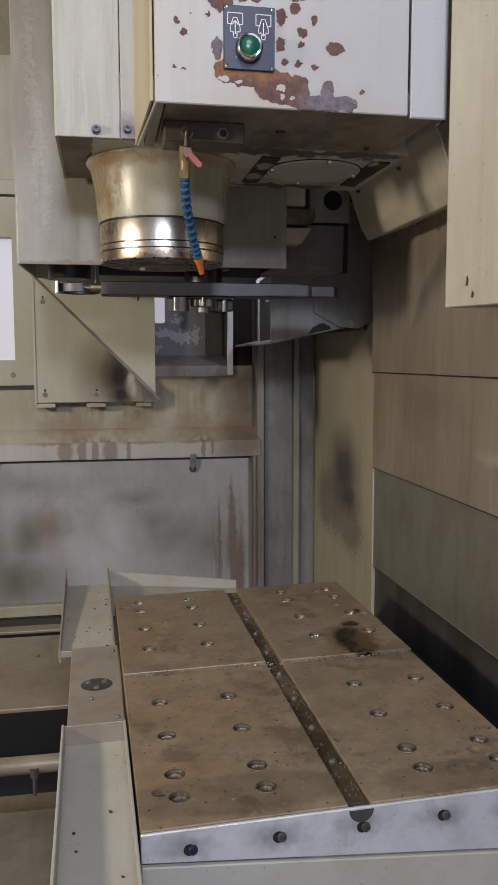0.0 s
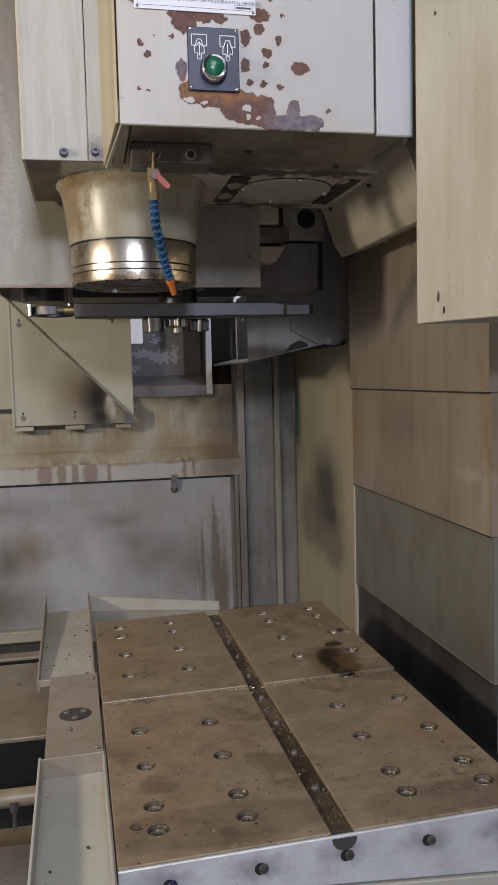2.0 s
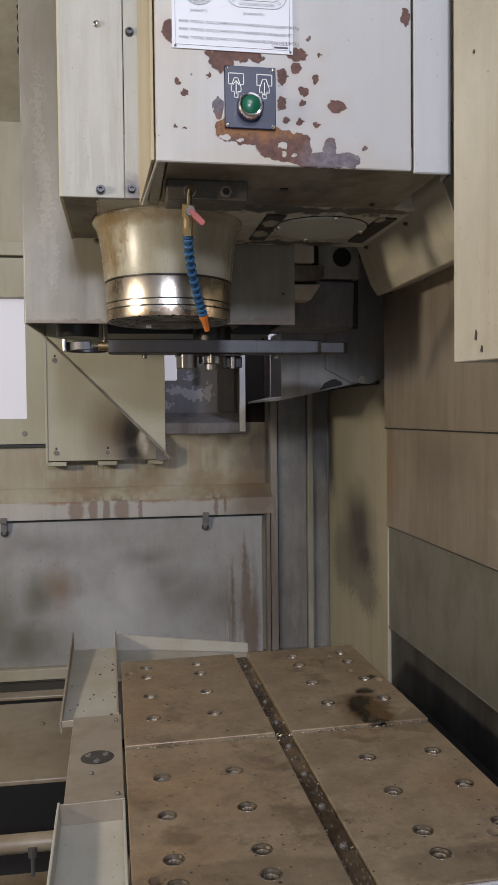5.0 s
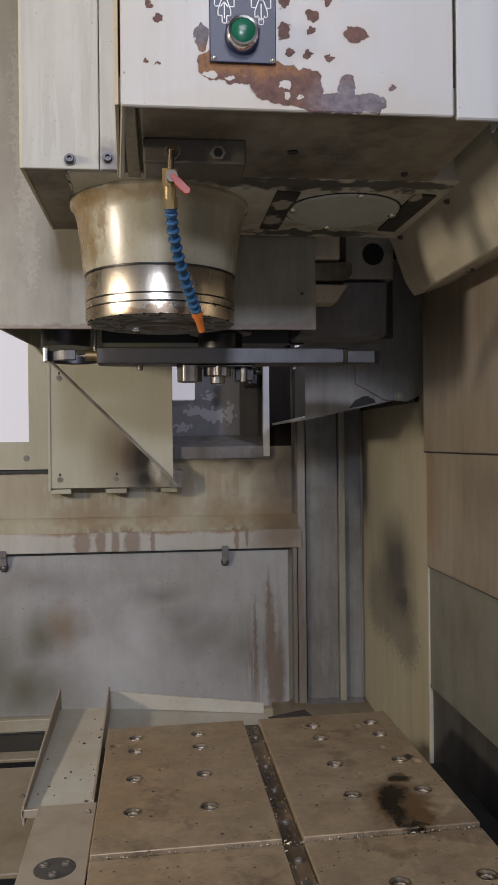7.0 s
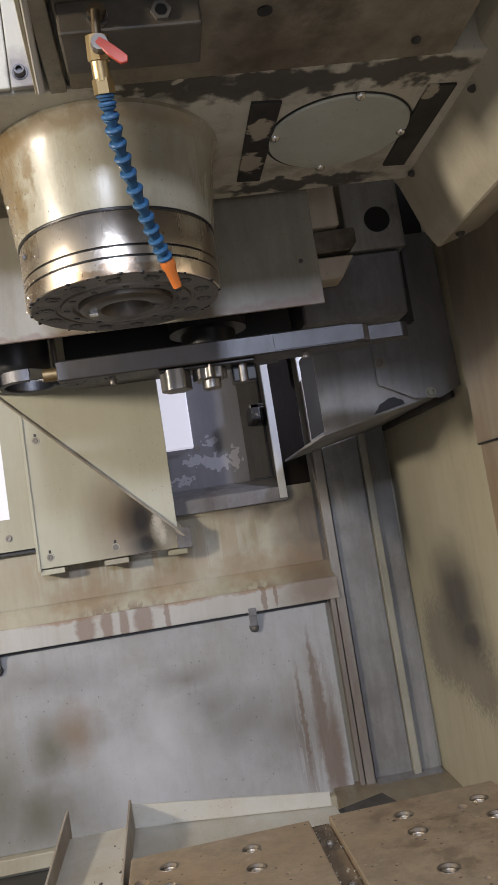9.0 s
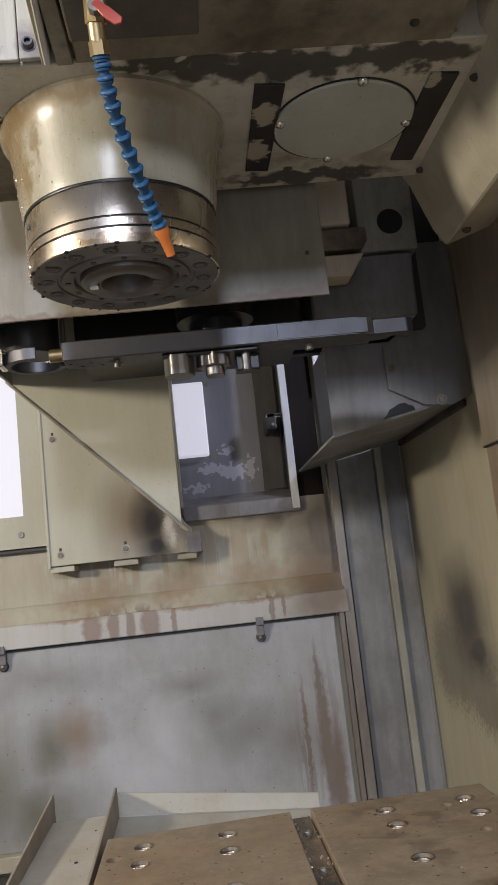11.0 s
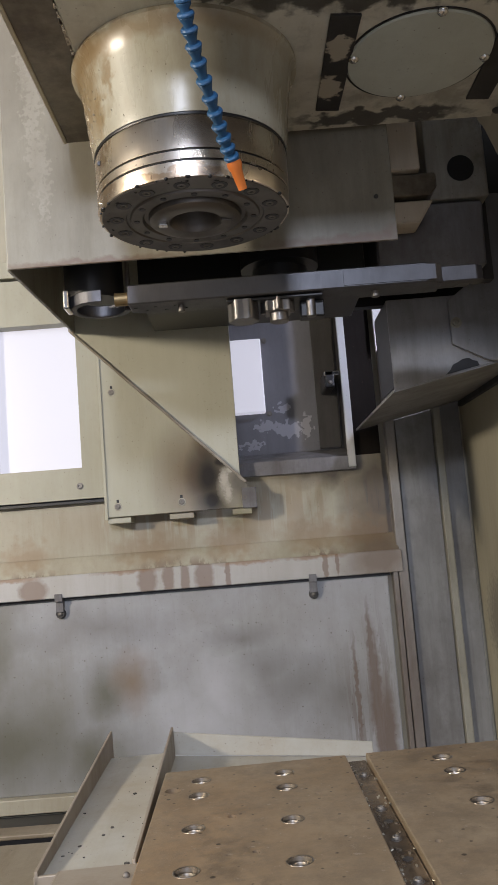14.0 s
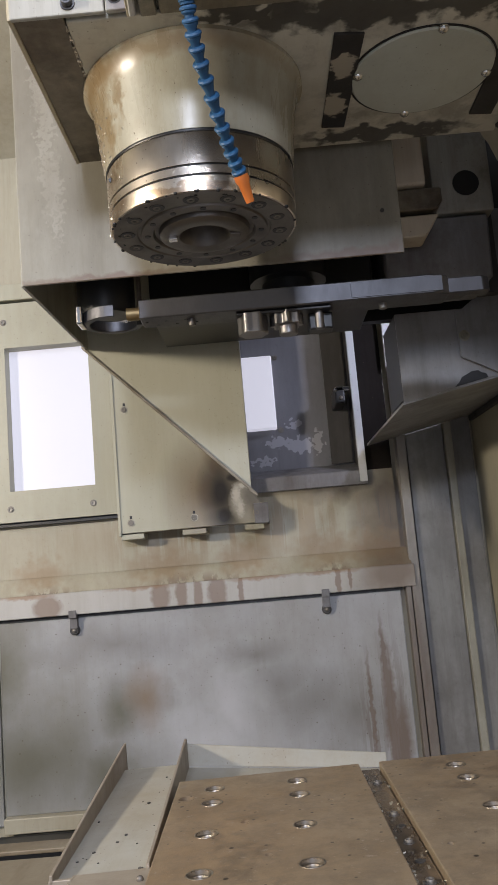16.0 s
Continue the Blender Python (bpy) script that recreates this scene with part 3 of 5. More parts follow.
M_MAG = paint("scuffed_magazine_paint", (0.32, 0.31, 0.26), (0.14, 0.12, 0.085), 0.65, specks=0.3, rough=0.36,
              extra=[(SCUFF, (0.5, 0.48, 0.42), 0.05, 190, 0.3, 0.25), ([(-0.17, 1.235, 1.85, 0.05, 0.1, 0.2), (-0.12, 1.235, 1.6, 0.05, 0.1, 0.05)], (0.16, 0.14, 0.1), 0.08, 16, 0.9, 0.55),
                     ([(0.255, 1.235, 1.485, 0.01, 0.1, 0.01), (0.2, 1.235, 1.48, 0.08, 0.1, 0.006), (-0.1, 1.235, 1.478, 0.1, 0.1, 0.004)], (0.15, 0.09, 0.06), 0.02, 60, 0.5, 0.7)])
mag = thing("magazine_housing", (0.03, 1.4, 1.47), "grey-green sheet steel housing of the tool magazine", "housing")
part("front_plate", box(-0.192, 0.266, 1.235, 1.239, 1.476, 2.34, 0.001), M_MAG, mag, "oil-filmed grey-green front plate")
part("side_plate", prism([(1.239, 1.476), (1.6, 1.49), (1.6, 2.12), (1.239, 2.12)], "x", -0.194, -0.19, 0.0005), M_GREEN, mag)
M_LIP = paint("grimy_lip_paint", (0.34, 0.31, 0.24), (0.09, 0.06, 0.035), 0.7, specks=0.6)
part("rear_gusset", prism([(-0.2, 1.495), (0.056, 1.24), (0.056, 2.0), (-0.2, 2.0)], "y", 1.585, 1.59, 0.0005), M_COVER, mag)
part("gusset_lip", prism([(-0.2, 1.4965), (-0.2, 1.4915), (0.056, 1.2365), (0.0585, 1.24)], "y", 1.581, 1.59, 0.0004), M_LIP, mag, "grimy bent lip")
part("bent_tip", prism([(0.05, 1.2455), (0.057, 1.24), (0.0665, 1.2305), (0.064, 1.228), (0.053, 1.236)], "y", 1.569, 1.574, 0.0004), M_LIP, mag)
part("plug", lathe([(0, 0.001), (0.0026, 0.001), (0.0026, 0), (0, 0)], 0.245, 1.235, 1.53, "y", 14), M_DARK, mag)
# Black fill added to give the housing's inside its shade.
part("inner_shade_block", join(box(-0.06, 0.25, 1.39, 1.56, 1.475, 1.75, 0.002), box(-0.18, -0.06, 1.4, 1.56, 1.6, 1.75, 0)), M_BLACK, mag)

# ---- tool change arm ----
arm = thing("tool_change_arm", (0.15, 1.28, 1.45), "ground steel double-ended tool change arm", "arm")
part("bar", prism([(-0.057, 1.252), (0.3, 1.252), (0.32, 1.262), (0.32, 1.3), (-0.03, 1.3), (-0.057, 1.29)], "z", 1.428, 1.452, 0.0015), M_ARM, arm)
part("wear_plate", box(0.2, 0.31, 1.2508, 1.252, 1.4305, 1.449, 0.0002), M_ARM, arm)
part("hub", lathe([(0, 0), (0.035, 0), (0.035, 0.03), (0.05, 0.032), (0.05, 0.12), (0, 0.12)], 0.13, 1.33, 1.45, "z", 28), M_BLACK, arm)


def claw(cx, facing):
    pts = []
    for k in range(31):
        a = math.pi * (0.12 + 1.5 * k / 30)
        pts.append((0.037 * math.cos(a), 0.037 * math.sin(a)))
    for k in range(30, -1, -1):
        a = math.pi * (0.12 + 1.5 * k / 30)
        pts.append((0.029 * math.cos(a), 0.029 * math.sin(a)))
    bm = prism(pts, "z", 1.433, 1.448, 0.001)
    bm.transform(Matrix.Translation((cx, 1.285, 0)) @ pose(0, 0, 0, 0, 0, facing))
    return bm


left_claw = part("claw", claw(-0.094, -10), M_ARM, arm)
part("hook", prism([(0.316, 1.264), (0.362, 1.264), (0.371, 1.27), (0.371, 1.288), (0.36, 1.288), (0.358, 1.28), (0.345, 1.279), (0.34, 1.292), (0.316, 1.296)], "z", 1.43, 1.449, 0.001), M_ARM, arm)
part("claw_tip", box(-0.134, -0.127, 1.255, 1.285, 1.43, 1.453, 0.002), M_CHROME, left_claw)
part("pin", rod((-0.075, 1.275, 1.442), (-0.055, 1.275, 1.442), 0.008), M_BRASS, left_claw)
part("screw", rod((0.005, 1.272, 1.43), (0.005, 1.272, 1.42), 0.0042), M_BOLT, arm)
part("screw", rod((0.24, 1.275, 1.43), (0.24, 1.275, 1.421), 0.005), M_BOLT, arm)
for k in range(6):
    part("oil_hole", lathe([(0, 0), (0.0022, 0), (0.0022, 0.0006), (0, 0.0006)], -0.05 + 0.012 * k, 1.27 + 0.014 * (k % 2), 1.4274, "z", 8), M_BLACK, arm)

pot = thing("tool_pot", (-0.105, 1.33, 1.46), "black cylindrical tool pot above the arm", "tool pot")
part("sleeve", lathe([(0, 0), (0.036, 0), (0.038, 0.004), (0.038, 0.1), (0, 0.1)], -0.112, 1.345, 1.462, "z", 30), M_BLACK, pot)
part("guide_rod", rod((-0.066, 1.33, 1.452), (-0.066, 1.33, 1.56), 0.003), M_STEEL, pot)


def gripper(x, y, r, top, bot, lobes):
    pts = []
    n = 36
    for k in range(n):
        a = 2 * math.pi * k / n
        rr = r * (1 + ((0.07 if lobes == 6 else 0.15) * math.cos(lobes * a) if lobes else 0))
        pts.append((x + rr * math.cos(a), y + rr * math.sin(a)))
    return prism(pts, "z", bot, top, 0.0008)


M_FINGER = steel("oiled_finger_steel", (0.26, 0.25, 0.245), 0.36, (1, 1, 1), (0.05, 0.04, 0.035), 0.6)
gear = thing("arm_finger_set", (0.13, 1.3, 1.42), "cluster of machined steel gripper fingers under the arm", "gripper")
for x, y, r, bot, lob in ((0.079, 1.275, 0.0175, 1.402, 6), (0.121, 1.28, 0.0185, 1.411, 8), (0.122, 1.28, 0.0115, 1.4, 0), (0.161, 1.274, 0.0055, 1.402, 0)):
    part("finger", gripper(x, y, r, 1.427, bot, lob), M_FINGER, gear)
part("finger_block", box(0.148, 0.178, 1.278, 1.3, 1.404, 1.4245, 0.002), M_BLACK, gear)
part("finger_plate", box(0.06, 0.175, 1.26, 1.3, 1.424, 1.4275, 0.001), M_BLACK, gear)

# ---- casting and chute at the column ----
cast = thing("column_casting", (0.35, 1.4, 1.5), "dirty cast bracket with round bore beside the magazine", "casting")
M_BLOCK = paint("grimy_block_paint", (0.42, 0.415, 0.38), (0.15, 0.13, 0.1), 0.6, specks=0.5, grime=0.5)
cast_block = part("block", box(0.347, 0.43, 1.388, 1.5, 1.584, 1.72, 0.003), M_BLOCK, cast)
part("bore", lathe([(0, 0.0008), (0.0185, 0.0008), (0.0185, 0), (0, 0)], 0.394, 1.388, 1.626, "y", 24), M_BLACK, cast_block)
part("lower_block", prism([(1.4, 1.49), (1.5, 1.49), (1.5, 1.58), (1.39, 1.58)], "x", 0.27, 0.42, 0.003), M_GREY, cast)
# Two dark backing sheets added for the shade seen past the casting.
part("shade_rear", box(0.26, 0.535, 1.6, 1.62, 1.5, 1.95, 0), M_BLACK, cast)
part("shade_back", box(0.26, 0.46, 1.5, 1.52, 1.5, 1.75, 0), M_DARK, cast)
wip = thing("way_wiper", (0.3, 1.35, 1.57), "cream plastic way wiper, worn and oily", "wiper")
part("pad", box(0.278, 0.325, 1.33, 1.36, 1.603, 1.72, 0.004), M_WIPER, wip)
part("holder", prism([(0.27, 1.57), (0.335, 1.57), (0.345, 1.58), (0.345, 1.6), (0.27, 1.6)], "y", 1.335, 1.38, 0.002), M_UNDER, wip)
part("lower_pad", prism([(0.27, 1.535), (0.32, 1.535), (0.34, 1.565), (0.27, 1.565)], "y", 1.34, 1.38, 0.002), M_WIPER, wip)

M_CHUTE = paint("scuffed_chute_paint", (0.33, 0.335, 0.35), (0.14, 0.13, 0.125), 0.55, specks=0.3, grime=0.15)
chute = thing("chip_chute", (0.42, 1.6, 1.36), "scuffed grey sheet metal chute box under the magazine", "chute")
part("front_sheet", prism([(0.309, 1.354), (0.5, 1.394), (0.5, 1.5), (0.309, 1.5)], "y", 1.574, 1.579, 0.0005), M_CHUTE, chute)
part("bottom_sheet", prism([(0.307, 1.351), (0.54, 1.4), (0.54, 1.405), (0.307, 1.356)], "y", 1.576, 2.04, 0.0005), M_CHUTE, chute)
# Shade on the chute's side is put into this sheet as black.
part("side_sheet", box(0.309, 0.313, 1.579, 1.7, 1.36, 1.5, 0.0005), M_BLACK, chute)
part("gusset", prism([(0.405, 1.42), (0.405, 1.49), (0.46, 1.53), (0.46, 1.66), (0.535, 1.66), (0.54, 1.4), (0.505, 1.385), (0.46, 1.39)], "y", 1.565, 1.571, 0.0005), M_CHUTE, chute)
part("screw", bolt_bm(0.414, 1.565, 1.453, 0.0065, 0.005), M_WASHER, chute)
part("screw", bolt_bm(0.489, 1.565, 1.395, 0.0065, 0.005), M_WASHER, chute)
part("oil_patch", prism([(0.392, 1.373), (0.446, 1.384), (0.443, 1.391), (0.436, 1.393), (0.431, 1.397), (0.42, 1.396), (0.413, 1.392), (0.404, 1.388), (0.4, 1.381)], "y", 1.5728, 1.5745, 0.0003), M_BLACK, chute, "black oil blot")
part("rail", box(0.53, 0.54, 1.6, 2.04, 1.386, 1.398, 0.002), M_DARK, chute)

# ---- spindle head ----
def chip(x, z, w, h):
    return (x, 0.757, z, w, 0.1, h)


SCAR = [chip(0.118, 1.634, 0.045, 0.011), chip(0.084, 1.638, 0.012, 0.012), chip(0.15, 1.622, 0.032, 0.016), chip(0.195, 1.609, 0.045, 0.009), chip(0.204, 1.622, 0.008, 0.013), chip(0.168, 1.63, 0.012, 0.009), chip(0.225, 1.61, 0.015, 0.009), chip(0.076, 1.662, 0.006, 0.012)]
CHIPS = [chip(0.212, 1.67, 0.0105, 0.008), chip(0.245, 1.624, 0.003, 0.003), chip(0.166, 1.726, 0.011, 0.0075), chip(0.165, 1.711, 0.006, 0.006), chip(0.187, 1.7, 0.0035, 0.005),
         chip(0.174, 1.686, 0.0065, 0.005), chip(0.172, 1.672, 0.004, 0.003), chip(0.168, 1.651, 0.0045, 0.004), chip(0.188, 1.649, 0.005, 0.003), chip(0.149, 1.7, 0.006, 0.009),
         chip(0.148, 1.671, 0.006, 0.008), chip(0.153, 1.652, 0.004, 0.003), chip(0.192, 1.727, 0.002, 0.003), chip(0.045, 1.732, 0.013, 0.008), chip(0.022, 1.744, 0.007, 0.012),
         chip(0.08, 1.716, 0.014, 0.014), chip(0.103, 1.724, 0.013, 0.01), chip(0.065, 1.722, 0.004, 0.003), chip(0.12, 1.72, 0.008, 0.006), chip(0.066, 1.697, 0.003, 0.004),
         chip(0.03, 1.689, 0.003, 0.003), chip(0.039, 1.677, 0.004, 0.0035), chip(0.027, 1.641, 0.0018, 0.0018), chip(0.037, 1.638, 0.0018, 0.0018), chip(0.294, 1.776, 0.005, 0.01), chip(0.18, 1.745, 0.002, 0.002)]
ISLES = [chip(0.149, 1.624, 0.006, 0.004), chip(0.083, 1.63, 0.006, 0.004), chip(0.15, 1.614, 0.003, 0.003), chip(0.162, 1.613, 0.003, 0.002), chip(0.1, 1.628, 0.004, 0.002)]
SLATE = [chip(0.212, 1.612, 0.035, 0.022), chip(0.074, 1.666, 0.012, 0.013)]
GLOW = [chip(0.1, 1.642, 0.03, 0.009), chip(0.135, 1.637, 0.03, 0.008), chip(0.08, 1.642, 0.01, 0.014)]


def chipped_face():
    """Grey-white paint flaked off down to mottled rust."""
    g = Graph("chipped_head_paint")
    cloud = g.ramp(g.noise(5, 6, 0.65, (1, 1, 0.35)), 0.42, 0.74)
    fine = g.noise(60, 5, 0.7, (1, 1, 0.4), 3.1)
    col = g.mix(g.math("MULTIPLY", g.math("ADD", cloud, g.math("MULTIPLY", fine, 0.5)), 0.34), (0.475, 0.475, 0.475), (0.3, 0.27, 0.21))
    col = g.mix(g.math("MULTIPLY", g.blobs([(0.005, 0.757, 1.8, 0.05, 0.1, 0.3), (0.1, 0.757, 1.605, 0.14, 0.1, 0.012)], 0.04, 20, 0.7), 0.5), col, (0.42, 0.36, 0.25))
    runs = g.ramp(g.noise(30, 6, 0.75, (1, 1, 0.04), 6.6), 0.52, 0.74)
    col = g.mix(g.math("MULTIPLY", runs, 0.25), col, (0.34, 0.29, 0.22))
    halo = g.blobs([(x, y, z, w + 0.008, h0, h + 0.008) for x, y, z, w, h0, h in CHIPS[:16] + SCAR[:6]], 0.02, 60, 0.6)
    col = g.mix(g.math("MULTIPLY", halo, 0.22), col, (0.42, 0.3, 0.2))
    col = g.mix(g.math("MULTIPLY", g.dots(42, 0.07, 0.2), 0.9), col, (0.1, 0.06, 0.045))
    col = g.mix(g.math("MULTIPLY", g.dots(110, 0.14, 0.12), 0.6), col, (0.14, 0.1, 0.08))
    big = g.blobs(SCAR, 0.011, 120, 0.03)
    small = g.blobs(CHIPS, 0.0115, 165, 0.05)
    mask = g.math("MULTIPLY", g.math("MAXIMUM", big, small), g.math("SUBTRACT", 1.0, g.blobs(ISLES, 0.008, 200, 0.05)))
    grain = g.ramp(g.noise(120, 6, 0.75, (1, 1, 1), 2.2), 0.35, 0.68)
    rust = g.mix(grain, (0.085, 0.04, 0.032), (0.17, 0.085, 0.062))
    warm = g.math("MULTIPLY", g.blobs(GLOW, 0.022, 70, 0.5), g.ramp(g.noise(90, 6, 0.7, (1, 1, 1), 14), 0.36, 0.56))
    rust = g.mix(warm, rust, (0.27, 0.125, 0.045))
    cool = g.mix(grain, (0.1, 0.095, 0.12), (0.22, 0.2, 0.225))
    rust = g.mix(g.math("MULTIPLY", g.blobs(SLATE, 0.03, 60, 0.4), 0.85), rust, cool)
    flecks = g.ramp(g.noise(240, 3, 0.7, (1, 1, 1), 33), 0.68, 0.72)
    rust = g.mix(g.math("MULTIPLY", flecks, 0.7), rust, (0.42, 0.36, 0.3))
    col = g.mix(mask, col, rust)
    rough = g.math("ADD", 0.34, g.math("ADD", g.math("MULTIPLY", mask, 0.35), g.math("MULTIPLY", cloud, 0.12)))
    height = g.math("SUBTRACT", g.math("MULTIPLY", g.math("ADD", fine, grain), 0.12), g.math("MULTIPLY", mask, 0.8))
    return g.finish(col, rough, 0.0, height, 0.5, 0.0012)


M_FACE = chipped_face()
M_WING = paint("streaked_wing_paint", (0.47, 0.48, 0.46), (0.27, 0.24, 0.17), 0.42, streak=(1, 1, 0.12), specks=0.15,
               extra=[([(-0.06, 0.955, 1.66, 0.05, 0.1, 0.06), (-0.03, 0.955, 1.75, 0.012, 0.1, 0.12)], (0.2, 0.195, 0.165), 0.0, 70, 0.6, 0.22), ([(-0.018, 0.955, 1.626, 0.01, 0.1, 0.014), (-0.012, 0.955, 1.615, 0.01, 0.1, 0.006)], (0.13, 0.11, 0.13), 0.02, 90, 0.4, 0.7)])
M_YELLOW = paint("yellowed_paint", (0.52, 0.48, 0.36), (0.3, 0.22, 0.11), 0.4, streak=(1, 1, 0.12), specks=0.2)
DIRTY = [(0.2, 0.985, 1.61, 0.11, 0.02, 0.1), (0.32, 0.985, 1.61, 0.06, 0.02, 0.1), (0.25, 1.2, 1.61, 0.1, 0.015, 0.1), (0.1, 0.97, 1.61, 0.06, 0.012, 0.1)]
M_CASTUNDER = paint("oily_casting_paint", (0.66, 0.65, 0.56), (0.3, 0.25, 0.17), 0.4, rough=0.35, streak=(1, 1, 1), grime=0.45,
                    extra=[(DIRTY, (0.03, 0.026, 0.022), 0.07, 45, 0.2, 0.9)])
M_SLOT = paint("flaked_black_slot", (0.03, 0.027, 0.025), (0.015, 0.013, 0.012), 0.5,
               extra=[([(0.19, 1.06, 1.6, 0.012, 0.02, 0.1), (0.186, 1.13, 1.6, 0.012, 0.022, 0.1), (0.35, 1.02, 1.6, 0.006, 0.015, 0.1)], (0.42, 0.38, 0.3), 0.03, 90, 0.1, 0.9)])

M_DISC = paint("pale_disc_paint", (0.52, 0.55, 0.49), (0.3, 0.29, 0.23), 0.35, rough=0.3, streak=(1, 1, 1), specks=0.3)
head = thing("milling_unit", (0.15, 0.95, 1.6), "white painted milling spindle head with chipped rusty front", "spindle head")
part("front_panel", prism([(0.006, 0.757), (0.301, 0.757), (0.301, 0.762), (0.01, 0.762), (0.0, 0.95), (-0.006, 0.95)], "z", 1.601, 2.13, 0.0012), M_FACE, head, "white front panel with paint chipped to rust")
part("side_skin", prism([(0.004, 0.7595), (0.0005, 0.761), (-0.008, 0.952), (-0.005, 0.952)], "z", 1.603, 2.13, 0.0005), M_YELLOW, head, "yellowed cream side skin")
part("edge_panel", prism([(0.304, 0.757), (0.347, 0.757), (0.352, 0.762), (0.352, 0.79), (0.349, 0.79), (0.349, 0.763), (0.304, 0.763)], "z", 1.599, 2.13, 0.0015), M_PANEL, head, "narrow grey-white edge panel")
part("wing_panel", box(-0.111, -0.0275, 0.952, 0.957, 1.611, 2.13, 0.0012), M_WING, head, "streaked grey-white side panel")
part("wing_strip", box(-0.0265, -0.004, 0.951, 0.957, 1.611, 2.13, 0.0012), M_WING, head)
part("wing_side", box(-0.113, -0.109, 0.953, 1.21, 1.611, 2.13, 0.0005), M_YELLOW, head)
part("wing_bottom", box(-0.111, -0.065, 0.957, 1.212, 1.613, 1.625, 0.001), M_UNDER, head, "oily brown underside strip")
part("bottom_plate", prism([(0.764, 1.605), (0.79, 1.61), (0.962, 1.61), (0.962, 1.63), (0.764, 1.63)], "x", 0.02, 0.35, 0.001), M_UNDER, head, "oily brown bottom plate")
part("side_lip", box(0.004, 0.0175, 0.765, 0.955, 1.604, 1.63, 0.001), M_UNDER, head)
part("bottom_gap", box(0.0175, 0.02, 0.765, 0.962, 1.615, 1.63, 0), M_BLACK, head)
part("casting", box(-0.064, 0.4, 0.962, 1.222, 1.611, 1.7, 0.002), M_CASTUNDER, head, "stained grey-green casting underside")
cover_disc = part("cover_disc", lathe([(0, -0.003), (0.0715, -0.003), (0.073, -0.0015), (0.073, 0.002), (0, 0.002)], 0.274, 1.087, 1.611, "z", 48), M_DISC, head, "round grey-green cover plate")
part("disc_joint", lathe([(0.0735, -0.001), (0.0755, -0.001), (0.0755, 0.001), (0.0735, 0.001)], 0.274, 1.087, 1.611, "z", 48), M_BLACK, cover_disc)
for k in range(4):
    a = math.pi * (0.03 + 0.5 * k)
    part("disc_screw", dome_bm(0.274 + 0.0675 * math.cos(a), 1.087 + 0.072 * math.sin(a), 1.608, 0.0055, "z"), M_CHROME, cover_disc)
for x in (0.177, 0.345):
    part("slot", prism([(x, 1.01), (x + 0.029, 1.013), (x + 0.025, 1.178), (x - 0.001, 1.175)], "z", 1.6085, 1.612, 0.0004), M_SLOT, head, "black slot plate with flaking paint")
part("plug", lathe([(0, -0.001), (0.006, -0.001), (0.006, 0), (0, 0)], 0.175, 0.88, 1.61, "z", 16), M_BLACK, head)
for x, z in ((-0.059, 1.621), (-0.018, 1.623), (-0.018, 1.83)):
    part("screw", bolt_bm(x, 0.951, z, 0.0048, 0.006), M_ARM, head)
part("screw", dome_bm(-0.061, 0.951, 1.838, 0.005), M_CHROME, head)
part("screw", dome_bm(0.31, 0.935, 1.6085, 0.004, "z"), M_DARK, head)

# angled duct on the head side
duct = thing("side_duct", (0.42, 1.1, 1.52), "cream painted angled sheet metal duct on the head side", "duct")
part("slanted_sheet", prism([(0.378, 1.622), (0.385, 1.611), (0.407, 1.55), (0.42, 1.53), (0.48, 1.55), (0.48, 1.7), (0.378, 1.7)], "y", 0.86, 1.25, 0.002), M_CREAM, duct)
for x, y, z in ((0.388, 1.012, 1.603), (0.386, 1.2, 1.607), (0.43, 1.05, 1.528), (0.43, 1.2, 1.528)):
    part("screw", dome_bm(x, y, z, 0.0055, "z"), M_DARK, duct)

# spindle nose
M_NOSE = paint("polished_spindle_steel", (0.86, 0.82, 0.75), (0.42, 0.3, 0.17), 0.42, rough=0.24, metal=1.0, specks=0.9, streak=(1, 1, 0.5), speck_color=(0.1, 0.05, 0.02),
               extra=[([(-0.06, 1.05, 1.47, 0.03, 0.06, 0.016), (-0.05, 1.02, 1.505, 0.012, 0.05, 0.02), (0.03, 1.0, 1.466, 0.06, 0.03, 0.006)], (0.3, 0.17, 0.07), 0.03, 110, 0.25, 0.6)])
M_NOSEFACE = steel("dark_nose_face", (0.2, 0.185, 0.17), 0.36, (1, 1, 1), (0.05, 0.04, 0.035), 0.5)
M_BELL = paint("oily_bell_paint", (0.5, 0.49, 0.4), (0.24, 0.195, 0.115), 0.62, rough=0.25, streak=(1, 1, 0.3), specks=0.5,
               extra=[([(-0.06, 1.05, 1.57, 0.02, 0.06, 0.05), (-0.045, 1.02, 1.545, 0.008, 0.03, 0.03), (-0.05, 1.02, 1.6, 0.02, 0.04, 0.01), (-0.03, 1.0, 1.57, 0.005, 0.03, 0.03)], (0.17, 0.105, 0.035), 0.03, 75, 0.4, 0.75),
                      ([(0.0, 1.0, 1.6, 0.12, 0.15, 0.008)], (0.2, 0.13, 0.06), 0.03, 50, 0.6, 0.6)])
SX, SY = 0.0375, 1.092
spindle = thing("spindle_nose", (SX, SY, 1.46), "oily spindle nose with polished steel ring and bolted face", "spindle")
part("bell", lathe([(0.088, 1.521), (0.0955, 1.521), (0.097, 1.53), (0.1, 1.56), (0.1035, 1.585), (0.108, 1.602), (0.1125, 1.607), (0.1125, 1.612), (0, 1.612)], SX, SY, 0, "z", 72), M_BELL, spindle, "grey-green painted bell housing with oil film")
